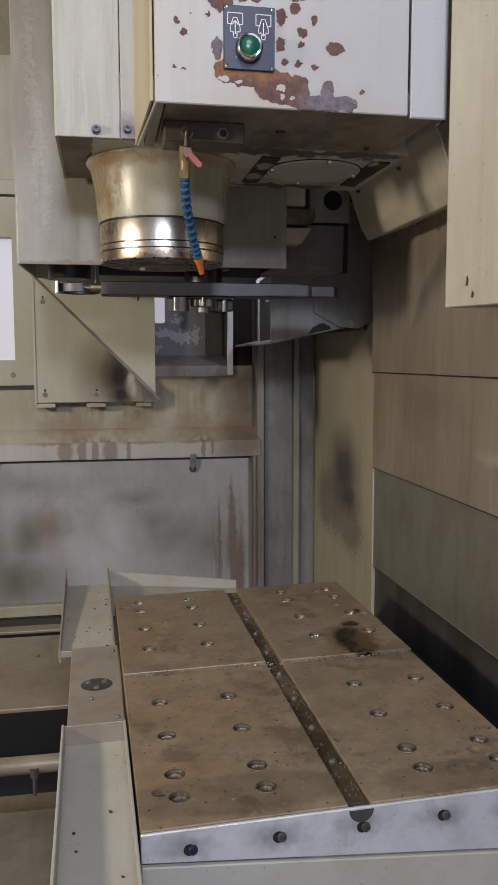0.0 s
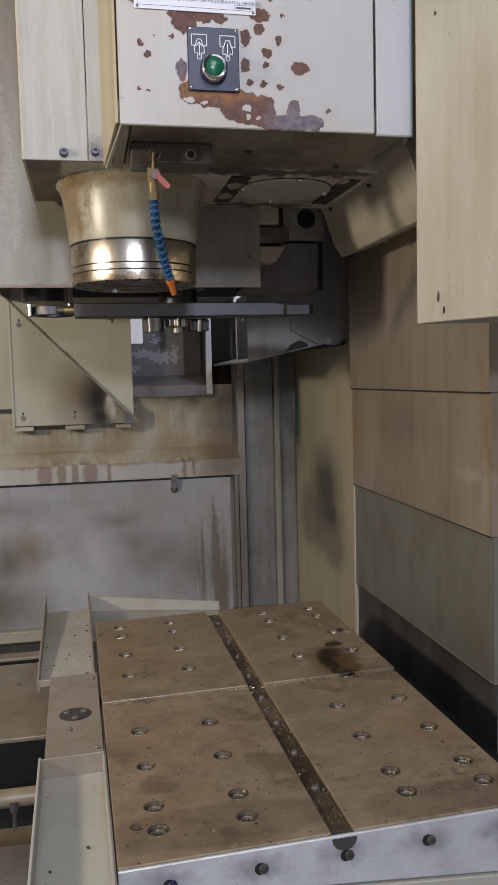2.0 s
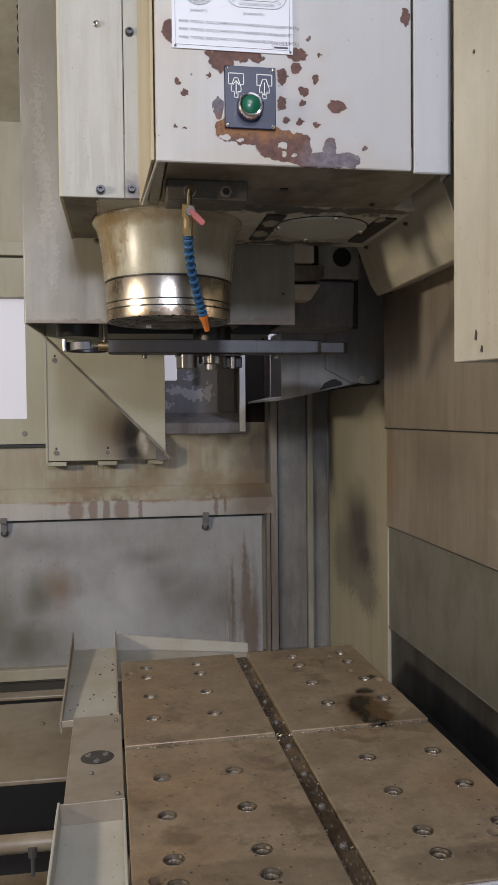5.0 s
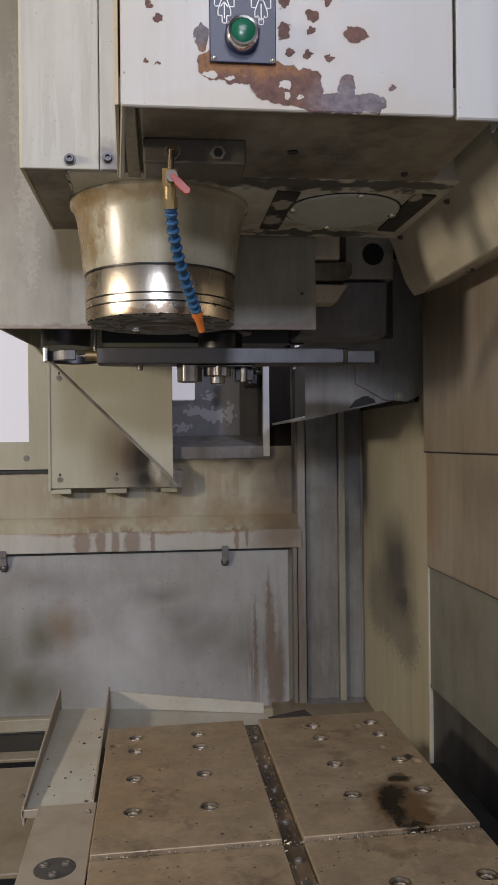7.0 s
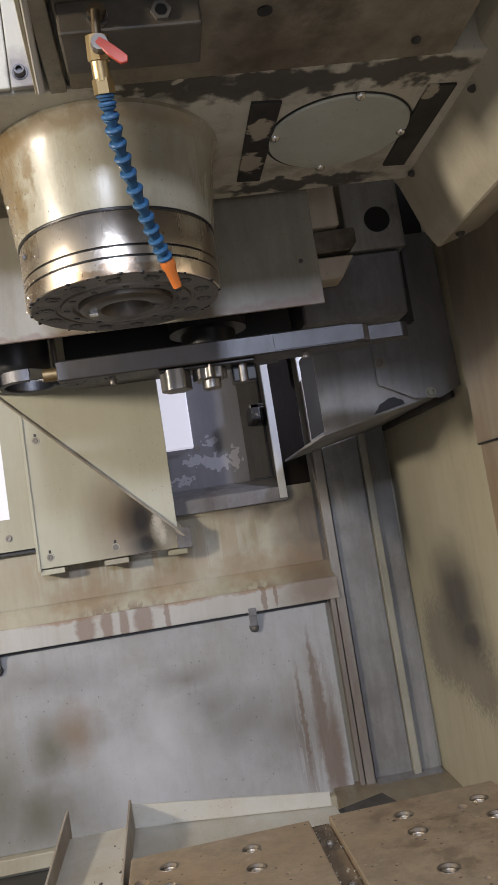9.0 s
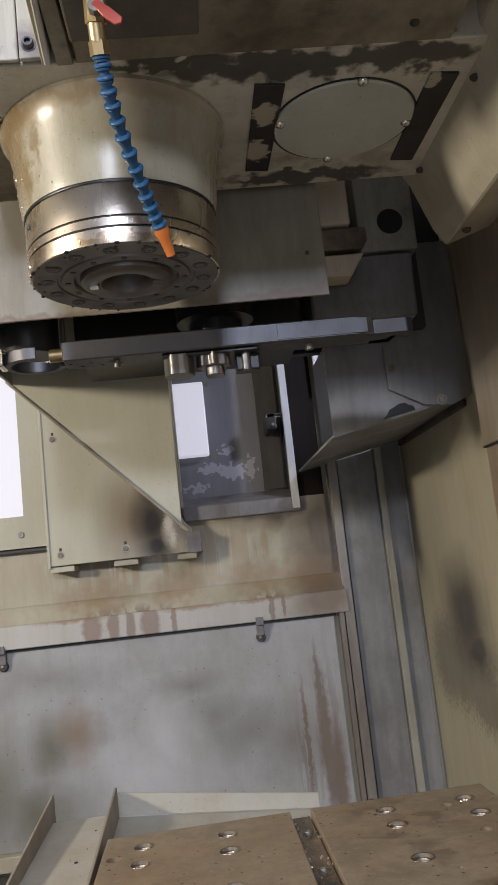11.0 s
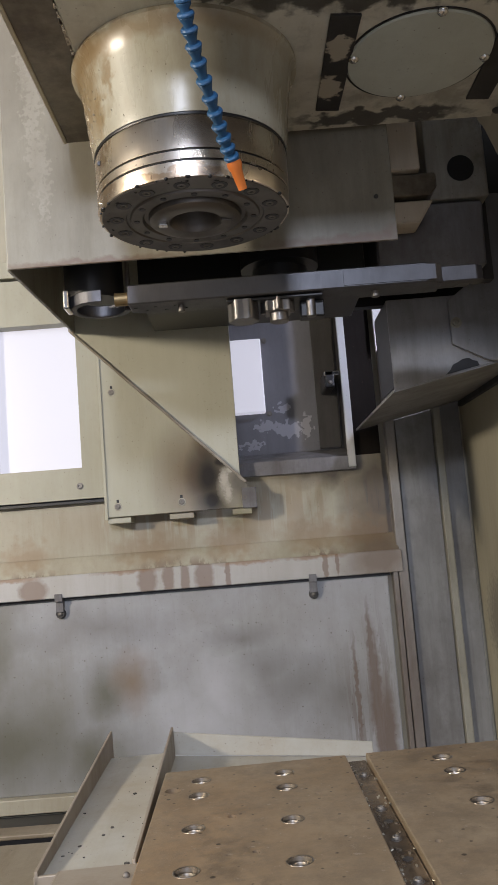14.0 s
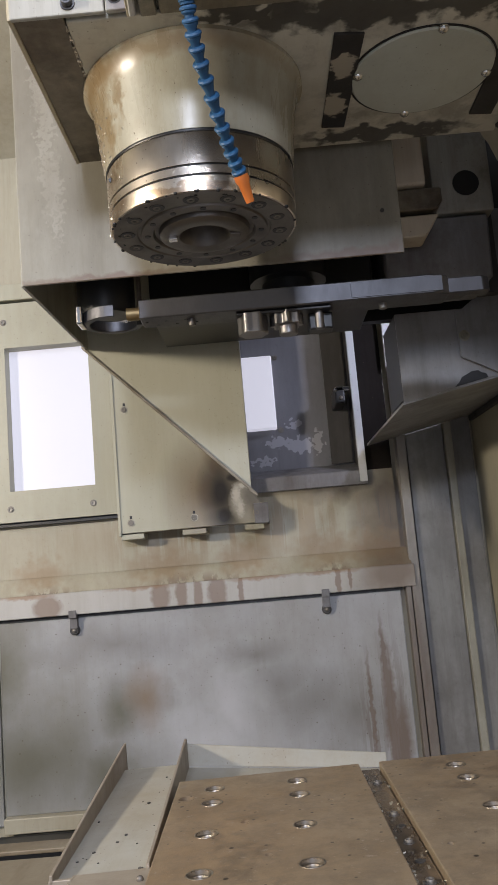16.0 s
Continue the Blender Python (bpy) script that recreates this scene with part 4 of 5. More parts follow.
part("seam", lathe([(0.09, 1.5188), (0.0949, 1.5188), (0.0953, 1.52), (0.0951, 1.5212), (0.09, 1.5212)], SX, SY, 0, "z", 64), M_BLACK, spindle)
nose_ring = part("ring", lathe([(0.088, 1.519), (0.0938, 1.519), (0.0945, 1.517), (0.0945, 1.4876), (0.0925, 1.4872), (0.0925, 1.486), (0.0942, 1.4856), (0.0942, 1.478), (0.0925, 1.4776), (0.0925, 1.4764), (0.0938, 1.476), (0.0935, 1.466), (0.0928, 1.4622), (0.085, 1.4613), (0.085, 1.48)], SX, SY, 0, "z", 72), M_NOSE, spindle, "polished steel nose ring")
for gz in (1.4866, 1.477):
    part("groove", lathe([(0.0926, gz - 0.0006), (0.0934, gz - 0.0004), (0.0934, gz + 0.0004), (0.0926, gz + 0.0006)], SX, SY, 0, "z", 64), M_BLACK, nose_ring)
nose_face = part("face", lathe([(0.0915, 1.4623), (0.0905, 1.4612), (0.084, 1.4612), (0.068, 1.4615), (0.067, 1.463), (0.064, 1.463), (0.063, 1.461), (0.052, 1.461), (0.05, 1.464), (0.046, 1.464), (0.045, 1.459), (0.041, 1.4565), (0.034, 1.4558), (0.026, 1.4575), (0.0225, 1.464), (0.018, 1.53), (0, 1.53)], SX, SY, 0, "z", 64), M_NOSEFACE, spindle, "dark bolted spindle face with taper")
for k in range(14):
    a = 2 * math.pi * (k + 0.3) / 14
    bx, by = SX + 0.077 * math.cos(a), SY + 0.077 * math.sin(a)
    part("bolt_bore", lathe([(0, -0.0004), (0.0072, -0.0004), (0.0076, 0), (0, 0)], bx, by, 1.4612, "z", 18), M_BLACK, nose_face)
    part("face_bolt", lathe([(0.0018, -0.0008), (0.0034, -0.0012), (0.004, -0.0004), (0.0018, -0.0004)], bx, by, 1.4612, "z", 14), M_BOLT, nose_face)
for k in range(12):
    a = 2 * math.pi * (k + 0.1) / 12
    part("inner_bolt", lathe([(0, -0.0006), (0.003, -0.0006), (0.003, 0), (0, 0)], SX + 0.0575 * math.cos(a), SY + 0.0575 * math.sin(a), 1.461, "z", 10), M_BLACK, nose_face)
for k in range(8):
    a = 2 * math.pi * (k + 0.5) / 8
    part("key_hole", lathe([(0, -0.0006), (0.0024, -0.0006), (0.0024, 0), (0, 0)], SX + 0.039 * math.cos(a), SY + 0.039 * math.sin(a), 1.4572, "z", 10), M_BLACK, nose_face)
part("drive_key", box(SX - 0.036, SX - 0.027, SY - 0.012, SY - 0.004, 1.452, 1.46, 0.001), M_CHROME, nose_face)
part("drive_key", box(SX + 0.025, SX + 0.036, SY - 0.006, SY + 0.006, 1.4545, 1.46, 0.001), M_NOSEFACE, nose_face)
part("side_hole", lathe([(0, 0.0008), (0.0022, 0.0008), (0.0022, -0.002), (0, -0.002)], SX - 0.0845, SY - 0.0422, 1.505, "y", 10), M_BLACK, nose_ring)

for k in range(44):
    a = random.uniform(2.6, 5.2) if k % 2 else random.uniform(0, 2 * math.pi)
    rr = random.choice((0.0925, 0.0915, 0.085))
    part("oil_drop", dome_bm(SX + rr * math.cos(a), SY + rr * math.sin(a), 1.4616, random.uniform(0.0009, 0.0022), "z"), M_BLACK, nose_ring)
crust = []
for _ in range(420):
    a, h = math.radians(random.gauss(196, 13)), random.random() ** 1.3
    rr, z = (0.0942, 1.464 + 0.05 * h) if random.random() < 0.55 else (0.0962 + 0.008 * h, 1.524 + 0.07 * h)
    w = random.uniform(0.0002, 0.0006)
    bit = box(-w, w, -w * 0.6, w * 0.6, -w * random.uniform(0.8, 2.2), w, 0)
    bit.transform(Matrix.Translation((SX + rr * math.cos(a), SY + rr * math.sin(a), z)) @ pose(0, 0, 0, random.uniform(-30, 30), random.uniform(-30, 30), random.uniform(0, 180)))
    crust.append(bit)
tagged(part("oil_crust", join(*crust), M_CRUST, spindle, "glistening crust of dried oil and fine chips"), kind="stuff")
flakes = []
for _ in range(60):
    y, w = random.uniform(0.96, 1.2), random.uniform(0.0004, 0.0016)
    flakes.append(box(-0.0645 - w, -0.0645 + w, y, y + random.uniform(0.001, 0.006), 1.6095, 1.6112, 0))
part("paint_flakes", join(*flakes), M_WIPER, head, "crusted pale flakes along the joint")

# ---- operating panel and label on the head ----
plate = thing("tool_clamp_switch", (0.11, 0.755, 1.673), "navy switch plate with green push button", "switch")
part("plate", box(0.0825, 0.1405, 0.7535, 0.756, 1.64, 1.7085, 0.0008), M_NAVY, plate)
bezel = part("bezel", lathe([(0.0105, 0.012), (0.0125, 0.0125), (0.0148, 0.009), (0.0152, 0), (0, 0)], 0.1105, 0.7535, 1.6625, "y", 32), M_CHROME, plate, "chrome bezel")
part("button", lathe([(0, 0.0135), (0.008, 0.013), (0.0108, 0.011), (0.0108, 0), (0, 0)], 0.1105, 0.7535, 1.6625, "y", 32), M_BUTTON, bezel, "green push button")
for x, z in ((0.0858, 1.7055), (0.137, 1.7052), (0.0858, 1.6432), (0.137, 1.6428)):
    part("screw", dome_bm(x, 0.7535, z, 0.0026), M_CHROME, plate)


def pictogram(cx, cz, up):
    """White line drawing of a tool holder in a spindle, with an arrow."""
    w = 0.0009
    segs = [((-0.0085, 0.012), (0.0085, 0.012)), ((-0.0085, 0.012), (-0.0085, 0)), ((0.0085, 0.012), (0.0085, 0)), ((-0.0085, 0), (-0.0055, 0)), ((0.0085, 0), (0.0055, 0)),
            ((-0.0055, -0.003), (-0.002, 0.007)), ((0.0055, -0.003), (0.002, 0.007)), ((-0.002, 0.007), (0.002, 0.007)), ((-0.0055, -0.003), (-0.0055, -0.008)), ((0.0055, -0.003), (0.0055, -0.008)),
            ((-0.0055, -0.008), (-0.002, -0.008)), ((0.0055, -0.008), (0.002, -0.008)), ((-0.002, -0.008), (-0.002, -0.0145)), ((0.002, -0.008), (0.002, -0.0145)), ((-0.002, -0.0145), (0.002, -0.0145)),
            ((0, -0.01), (0, 0.003))]
    tip = 0.004 if up else -0.011
    back = -0.004 if up else 0.004
    segs += [((0, tip), (-0.003, tip + back)), ((0, tip), (0.003, tip + back))]
    bms = []
    for (ax, az), (bx, bz) in segs:
        d = Vector((bx - ax, bz - az)).normalized() * w * 0.5
        n = Vector((-d.y, d.x))
        bms.append(prism([(cx + ax - d.x + n.x, cz + az - d.y + n.y), (cx + bx + d.x + n.x, cz + bz + d.y + n.y), (cx + bx + d.x - n.x, cz + bz + d.y - n.y), (cx + ax - d.x - n.x, cz + az - d.y - n.y)], "y", 0.7532, 0.7537, 0))
    return join(*bms)


part("pictogram", pictogram(0.0955, 1.688, True), M_WHITE, plate)
part("pictogram", pictogram(0.1275, 1.688, False), M_WHITE, plate)

label = thing("data_label", (0.093, 0.756, 1.725), "white printed tool weight label riveted to the head", "label")
part("sheet", box(0.025, 0.161, 0.7555, 0.7565, 1.725, 1.905, 0.0003), M_PAPER, label)
LY = 0.7552
for row, words in enumerate(("MAX. TOTAL TOOLS WEIGHT ON MAGAZINE:240 kg (48/60ATC)", "MAX. TOTAL TOOLS WEIGHT ON MAGAZINE:180 kg (32ATC)", "MAX. TOTAL TOOLS WEIGHT ON MAGAZINE:120 kg (24/30ATC)")):
    text_mesh("lettering", words, 0.0047, 0.033, LY, 1.7355 + row * 0.0087, M_INK, label)
text_mesh("lettering", "(24/30ATC)", 0.004, 0.045, LY, 1.7655, M_INK, label)
text_mesh("lettering", "(32/48/60ATC)", 0.004, 0.104, LY, 1.7655, M_INK, label)
text_mesh("lettering", "TOOL MAX. WEIGHT:7 kg", 0.006, 0.034, LY, 1.815, M_INK, label)
part("frame_line", join(box(0.0285, 0.0288, LY, LY + 0.0004, 1.729, 1.902, 0), box(0.157, 0.1573, LY, LY + 0.0004, 1.729, 1.902, 0), box(0.0285, 0.1573, LY, LY + 0.0004, 1.729, 1.7293, 0), box(0.137, 0.157, LY, LY + 0.0004, 1.7345, 1.7348, 0), box(0.137, 0.1373, LY, LY + 0.0004, 1.729, 1.7348, 0)), M_INK, label)
part("code_bar", box(0.139, 0.1555, LY, LY + 0.0004, 1.7308, 1.7328, 0), M_INK, label)


def ring_line(cx, cz, r, w=0.0003, stretch=0.0):
    bm = bmesh.new()
    pts = []
    for k in range(48):
        a = 2 * math.pi * k / 48
        pts.append((math.cos(a), math.sin(a), stretch if math.cos(a) > 0 else -stretch))
    inner = [bm.verts.new((cx + c * (r - w) + s, LY, cz + q * (r - w))) for c, q, s in pts]
    outer = [bm.verts.new((cx + c * (r + w) + s, LY, cz + q * (r + w))) for c, q, s in pts]
    for k in range(48):
        j = (k + 1) % 48
        bm.faces.new((inner[k], inner[j], outer[j], outer[k]))
    return bm


disc_lines = [ring_line(0.055, 1.79, r) for r in (0.017, 0.013, 0.011)]
disc_lines += [ring_line(0.055 + 0.015 * math.cos(2 * math.pi * k / 20), 1.79 + 0.015 * math.sin(2 * math.pi * k / 20), 0.0013, 0.0002) for k in range(20)]
disc_lines += [box(0.036, 0.074, LY, LY + 0.0003, 1.7899, 1.7901, 0), box(0.0549, 0.0551, LY, LY + 0.0003, 1.771, 1.809, 0)]
part("disc_drawing", join(*disc_lines), M_INK, label)
oval = [ring_line(0.12, 1.79, r, 0.0003, 0.018) for r in (0.0165, 0.0085)]
oval += [ring_line(0.102 + 0.0036 * k, 1.79 + s * 0.0125, 0.0013, 0.0002) for k in range(11) for s in (-1, 1)]
oval += [ring_line(0.12 + s * (0.018 + 0.0125 * math.cos(a)), 1.79 + 0.0125 * math.sin(a), 0.0013, 0.0002) for s in (-1, 1) for a in (-0.9, -0.3, 0.3, 0.9)]
oval.append(box(0.084, 0.157, LY, LY + 0.0003, 1.7899, 1.7901, 0))
part("oval_drawing", join(*oval), M_INK, label)
part("holder_drawing", join(*[box(a, b, LY, LY + 0.0003, c, d, 0) for a, b, c, d in ((0.06, 0.105, 1.86, 1.8603), (0.06, 0.105, 1.835, 1.8353), (0.06, 0.0603, 1.835, 1.86), (0.09, 0.0903, 1.828, 1.866), (0.105, 0.1053, 1.828, 1.866), (0.105, 0.14, 1.855, 1.8553), (0.105, 0.14, 1.84, 1.8403), (0.14, 0.1403, 1.84, 1.8553), (0.09, 0.1, 1.828, 1.8283), (0.05, 0.145, 1.8475, 1.8477))]), M_INK, label)
for x in (0.0285, 0.158):
    part("rivet", dome_bm(x, 0.7555, 1.7275, 0.0015), M_BOLT, label)

# ---- coolant line ----
manifold = thing("coolant_manifold", (0.073, 0.87, 1.583), "dark steel coolant manifold block under the head", "manifold")
part("block", box(0.0225, 0.1235, 0.85, 0.9, 1.585, 1.61, 0.002), M_BLOCKDARK, manifold)
part("port", lathe([(0.0045, 0.003), (0.0075, 0.003), (0.0075, 0), (0, 0)], 0.051, 0.85, 1.595, "y", 18), M_STEEL, manifold)
side_port = part("port", lathe([(0.0045, 0.003), (0.0075, 0.003), (0.0075, 0), (0, 0)], 0.0955, 0.85, 1.5955, "y", 6), M_BOLT, manifold)
part("port_hole", lathe([(0, 0.001), (0.0045, 0.001), (0.0045, 0), (0, 0)], 0.0955, 0.848, 1.5955, "y", 14), M_BLACK, side_port)

hose = thing("coolant_nozzle", (0.05, 0.86, 1.54), "blue segmented coolant hose with brass valve and orange nozzle", "coolant hose")
part("elbow", join(rod((0.051, 0.85, 1.595), (0.05, 0.84, 1.592), 0.0036), rod((0.05, 0.84, 1.594), (0.0485, 0.842, 1.576), 0.0032), lathe([(0, 0), (0.0065, 0), (0.0065, 0.005), (0, 0.005)], 0.051, 0.845, 1.595, "y", 6)), M_OLDBRASS, hose, "blackened brass elbow")
valve = part("valve_body", join(rod((0.0485, 0.842, 1.577), (0.048, 0.848, 1.562), 0.0078, 8), rod((0.048, 0.848, 1.562), (0.0482, 0.853, 1.55), 0.0062), rod((0.0482, 0.853, 1.552), (0.0486, 0.857, 1.543), 0.0075, 6)), M_BRASS, hose, "oiled brass ball valve")
part("valve_stem", rod((0.049, 0.846, 1.568), (0.05, 0.833, 1.567), 0.0058, 10), M_BOLT, valve)
lever = prism([(-0.004, -0.003), (0.004, -0.003), (0.01, -0.0042), (0.021, -0.0038), (0.0235, 0), (0.021, 0.0038), (0.01, 0.0042), (-0.004, 0.003)], "y", -0.0012, 0.0012, 0.0006)
lever.transform(Matrix.Translation((0.05, 0.834, 1.567)) @ pose(0, 0, 0, 0, 44, 0))
part("lever", lever, M_RED, valve, "red valve lever")
HOSE = [Vector(p) for p in ((0.0487, 0.858, 1.544), (0.0505, 0.87, 1.527), (0.0555, 0.895, 1.508), (0.064, 0.928, 1.488), (0.0715, 0.955, 1.471), (0.078, 0.972, 1.459))]


def along(points, s):
    f = s * (len(points) - 1)
    k = min(int(f), len(points) - 2)
    p0, p1, p2, p3 = points[max(k - 1, 0)], points[k], points[k + 1], points[min(k + 2, len(points) - 1)]
    u = f - k
    return 0.5 * ((2 * p1) + (p2 - p0) * u + (2 * p0 - 5 * p1 + 4 * p2 - p3) * u * u + (3 * p1 - p0 - 3 * p2 + p3) * u ** 3)


N_SEG = 14
for k in range(N_SEG):
    a, b = along(HOSE, k / N_SEG), along(HOSE, (k + 1) / N_SEG)
    ln = (b - a).length
    seg = lathe([(0.0028, -0.001), (0.0058, -0.0005), (0.0067, 0.0008), (0.0066, 0.002), (0.0054, 0.0026), (0.0058, 0.0032), (0.0056, 0.0042), (0.0038, ln * 0.7), (0.0036, ln), (0.0028, ln)], 0, 0, 0, "z", 20)
    seg.transform(Matrix.Translation(a) @ (b - a).to_track_quat("Z", "Y").to_matrix().to_4x4())
    part("hose_link", seg, M_BLUE, hose)
tip = lathe([(0.003, 0), (0.0064, 0), (0.0066, 0.004), (0.005, 0.008), (0.0038, 0.024), (0.0026, 0.024)], 0, 0, 0, "z", 20)
tip.transform(Matrix.Translation(HOSE[-1]) @ Vector((0.007, 0.012, -0.022)).to_track_quat("Z", "Y").to_matrix().to_4x4())
part("nozzle_tip", tip, M_ORANGE, hose, "orange plastic nozzle")

# ---- near door panel ----
door = thing("door_1", (0.38, 0.7, 1.38), "cream and white painted sliding door edge of the enclosure", "door", kind="structure")
part("edge_skin", prism([(0.346, 0.742), (0.35, 0.742), (0.405, 0.616), (0.4, 0.612)], "z", 1.378, 2.2, 0.001), M_CREAM, door, "cream painted door edge")
part("front_skin", prism([(0.4, 0.612), (0.95, 0.58), (0.95, 0.584), (0.404, 0.617)], "z", 1.378, 2.2, 0.001), M_PANEL, door, "grey-white door skin")
part("rear_skin", prism([(0.346, 0.744), (0.35, 0.742), (0.95, 0.7), (0.95, 0.704)], "z", 1.378, 2.2, 0.001), M_CREAM, door)
part("bottom_skin", prism([(0.35, 0.742), (0.404, 0.617), (0.95, 0.584), (0.95, 0.7)], "z", 1.38, 1.384, 0), M_CREAM, door)
for s0, dz, h in ((0.24, 1.402, 0.011), (0.3, 1.388, 0.007), (0.22, 1.72, 0.004)):
    cx, cy = 0.346 + 0.054 * s0, 0.742 - 0.13 * s0
    bm = prism([(-0.0015, 0), (0.001, -0.001), (0.0018, h * 0.6), (0, h)], "y", -0.0008, 0.0008, 0)
    bm.transform(Matrix.Translation((cx - 0.0003, cy - 0.0003, dz)) @ pose(0, 0, 0, 0, 0, -67.4))
    part("paint_chip", bm, M_DARK, door)

# ---- table and fixture plates ----
OIL = [(0.288, 0.93, 0.9, 0.013, 0.04, 0.1), (0.296, 0.965, 0.9, 0.015, 0.022, 0.1), (0.318, 1.003, 0.9, 0.013, 0.013, 0.1), (0.298, 0.885, 0.9, 0.014, 0.008, 0.1), (0.282, 0.895, 0.9, 0.006, 0.012, 0.1), (0.345, 1.06, 0.9, 0.009, 0.007, 0.1)]
HALO = [(0.3, 0.94, 0.9, 0.034, 0.055, 0.1), (0.31, 0.915, 0.9, 0.016, 0.04, 0.1)]
TAN = [(0.02, 0.78, 0.9, 0.09, 0.09, 0.1), (0.0, 1.05, 0.9, 0.06, 0.1, 0.1), (0.0, 0.6, 0.9, 0.05, 0.06, 0.1), (0.34, 0.7, 0.9, 0.04, 0.05, 0.1)]
g = Graph("oily_plate_steel")
cloud = g.ramp(g.noise(5, 7, 0.68, (1, 1, 1), 2), 0.35, 0.68)
fine = g.noise(75, 7, 0.75, (1, 1, 1), 7)
blot = g.ramp(g.noise(22, 7, 0.72, (1, 1, 1), 17), 0.42, 0.66)
col = g.mix(cloud, (0.37, 0.3, 0.21), (0.28, 0.205, 0.125))
col = g.mix(g.math("MULTIPLY", g.blobs(TAN, 0.12, 10, 0.8), 0.42), col, (0.33, 0.195, 0.09))
col = g.mix(g.math("MULTIPLY", blot, 0.55), col, (0.17, 0.135, 0.095))
col = g.mix(g.math("MULTIPLY", g.ramp(fine, 0.46, 0.72), 0.5), col, (0.15, 0.12, 0.09))
wet = g.ramp(g.noise(9, 8, 0.7, (1, 1, 1), 41), 0.55, 0.6)
col = g.mix(g.math("MULTIPLY", wet, 0.45), col, (0.11, 0.08, 0.052))
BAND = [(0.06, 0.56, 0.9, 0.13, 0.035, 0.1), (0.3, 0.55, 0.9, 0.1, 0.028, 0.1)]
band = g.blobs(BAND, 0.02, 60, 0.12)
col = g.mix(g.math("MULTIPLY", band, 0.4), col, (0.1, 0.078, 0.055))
col = g.mix(g.math("MULTIPLY", g.ramp(g.noise(130, 4, 0.7, (1, 1, 1), 52), 0.63, 0.7), 0.5), col, (0.42, 0.38, 0.32))
col = g.mix(g.math("MULTIPLY", g.dots(38, 0.1, 0.45), 0.9), col, (0.03, 0.022, 0.016))
col = g.mix(g.math("MULTIPLY", g.dots(95, 0.17, 0.45), 0.8), col, (0.04, 0.03, 0.02))
col = g.mix(g.math("MULTIPLY", g.blobs(HALO, 0.035, 60, 0.3), 0.9), col, (0.1, 0.055, 0.022))
black = g.math("MULTIPLY", g.blobs(OIL, 0.03, 80, 0.3), 0.95)
col = g.mix(black, col, (0.01, 0.008, 0.007))
rough = g.math("SUBTRACT", g.math("ADD", 0.38, g.math("MULTIPLY", cloud, 0.16)), g.math("ADD", g.math("MULTIPLY", black, 0.2), g.math("MULTIPLY", wet, 0.12)))
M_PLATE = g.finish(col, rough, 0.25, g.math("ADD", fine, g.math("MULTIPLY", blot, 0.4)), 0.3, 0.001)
SMEAR = [(0.165 + u, 0.513, 0.881, 0.02, 0.05, 0.01) for u in (-0.157, -0.0745, 0.0065, 0.0875, 0.168)]
M_ALU = paint("milled_alloy", (0.6, 0.61, 0.64), (0.28, 0.27, 0.27), 0.45, rough=0.34, metal=0.2, streak=(0.4, 1, 1), specks=0.4,
              extra=[(SMEAR, (0.1, 0.092, 0.095), 0.03, 70, 0.7, 0.55)])

M_TRAY = paint("tray_paint", (0.42, 0.425, 0.39), (0.33, 0.28, 0.2), 0.45, rough=0.4, specks=0.6, streak=(1, 1, 1))

T_AT = Matrix.Translation((0.165, 0.875, 0.9)) @ pose(0, 0, 0, 0, 0, 0.9) @ pose(0, 0, 0, 0, -0.8, 0)


def table_thing(name, label, category, group="", kind=""):
    ob = thing(name, (0, 0, 0), label, category, group, kind)
    ob.matrix_world = T_AT
    return ob


def table_part(name, bm, material, parent, label=""):
    """A mesh in the table's own metres: u across, v away, w up from the plate tops."""
    ob = new(name, mesh_of(name, bm, material))
    ob.parent = parent
    return tagged(ob, label) if label else ob


ROWS_FRONT, ROWS_BACK = (-0.308, -0.265, -0.179, -0.09), (0.089, 0.178, 0.267, 0.315)
COLS_L, COLS_R = (-0.163, -0.0775), (0.087, 0.171)
BLIND = {(-1, -1): ((-0.181, -0.296, 0.0078), (-0.12, -0.326, 0.008), (-0.155, -0.135, 0.0032), (-0.118, -0.105, 0.003)), (1, -1): ((0.155, -0.284, 0.0078), (0.138, -0.319, 0.008), (0.105, -0.13, 0.0033), (0.153, -0.1115, 0.003), (0.15, -0.165, 0.003), (0.058, -0.185, 0.0022)),
         (-1, 1): ((-0.19, 0.29, 0.008), (-0.13, 0.2, 0.004), (-0.11, 0.115, 0.003), (-0.05, 0.24, 0.0025)), (1, 1): ((0.148, 0.303, 0.006), (0.19, 0.168, 0.0075), (0.16, 0.22, 0.006), (0.03, 0.1, 0.003), (0.11, 0.145, 0.0028), (0.12, 0.26, 0.003))}


def drill(u, v, r, deep, r2=0.0, deep2=0.0):
    prof = [(0, 0.01), (r, 0.01), (r, -deep)]
    prof += [(r2, -deep), (r2, -deep2), (0, -deep2)] if r2 else [(0, -deep)]
    bm = lathe(prof, u, v, 0, "z", 20)
    for f in bm.faces:
        f.smooth = False
    return bm


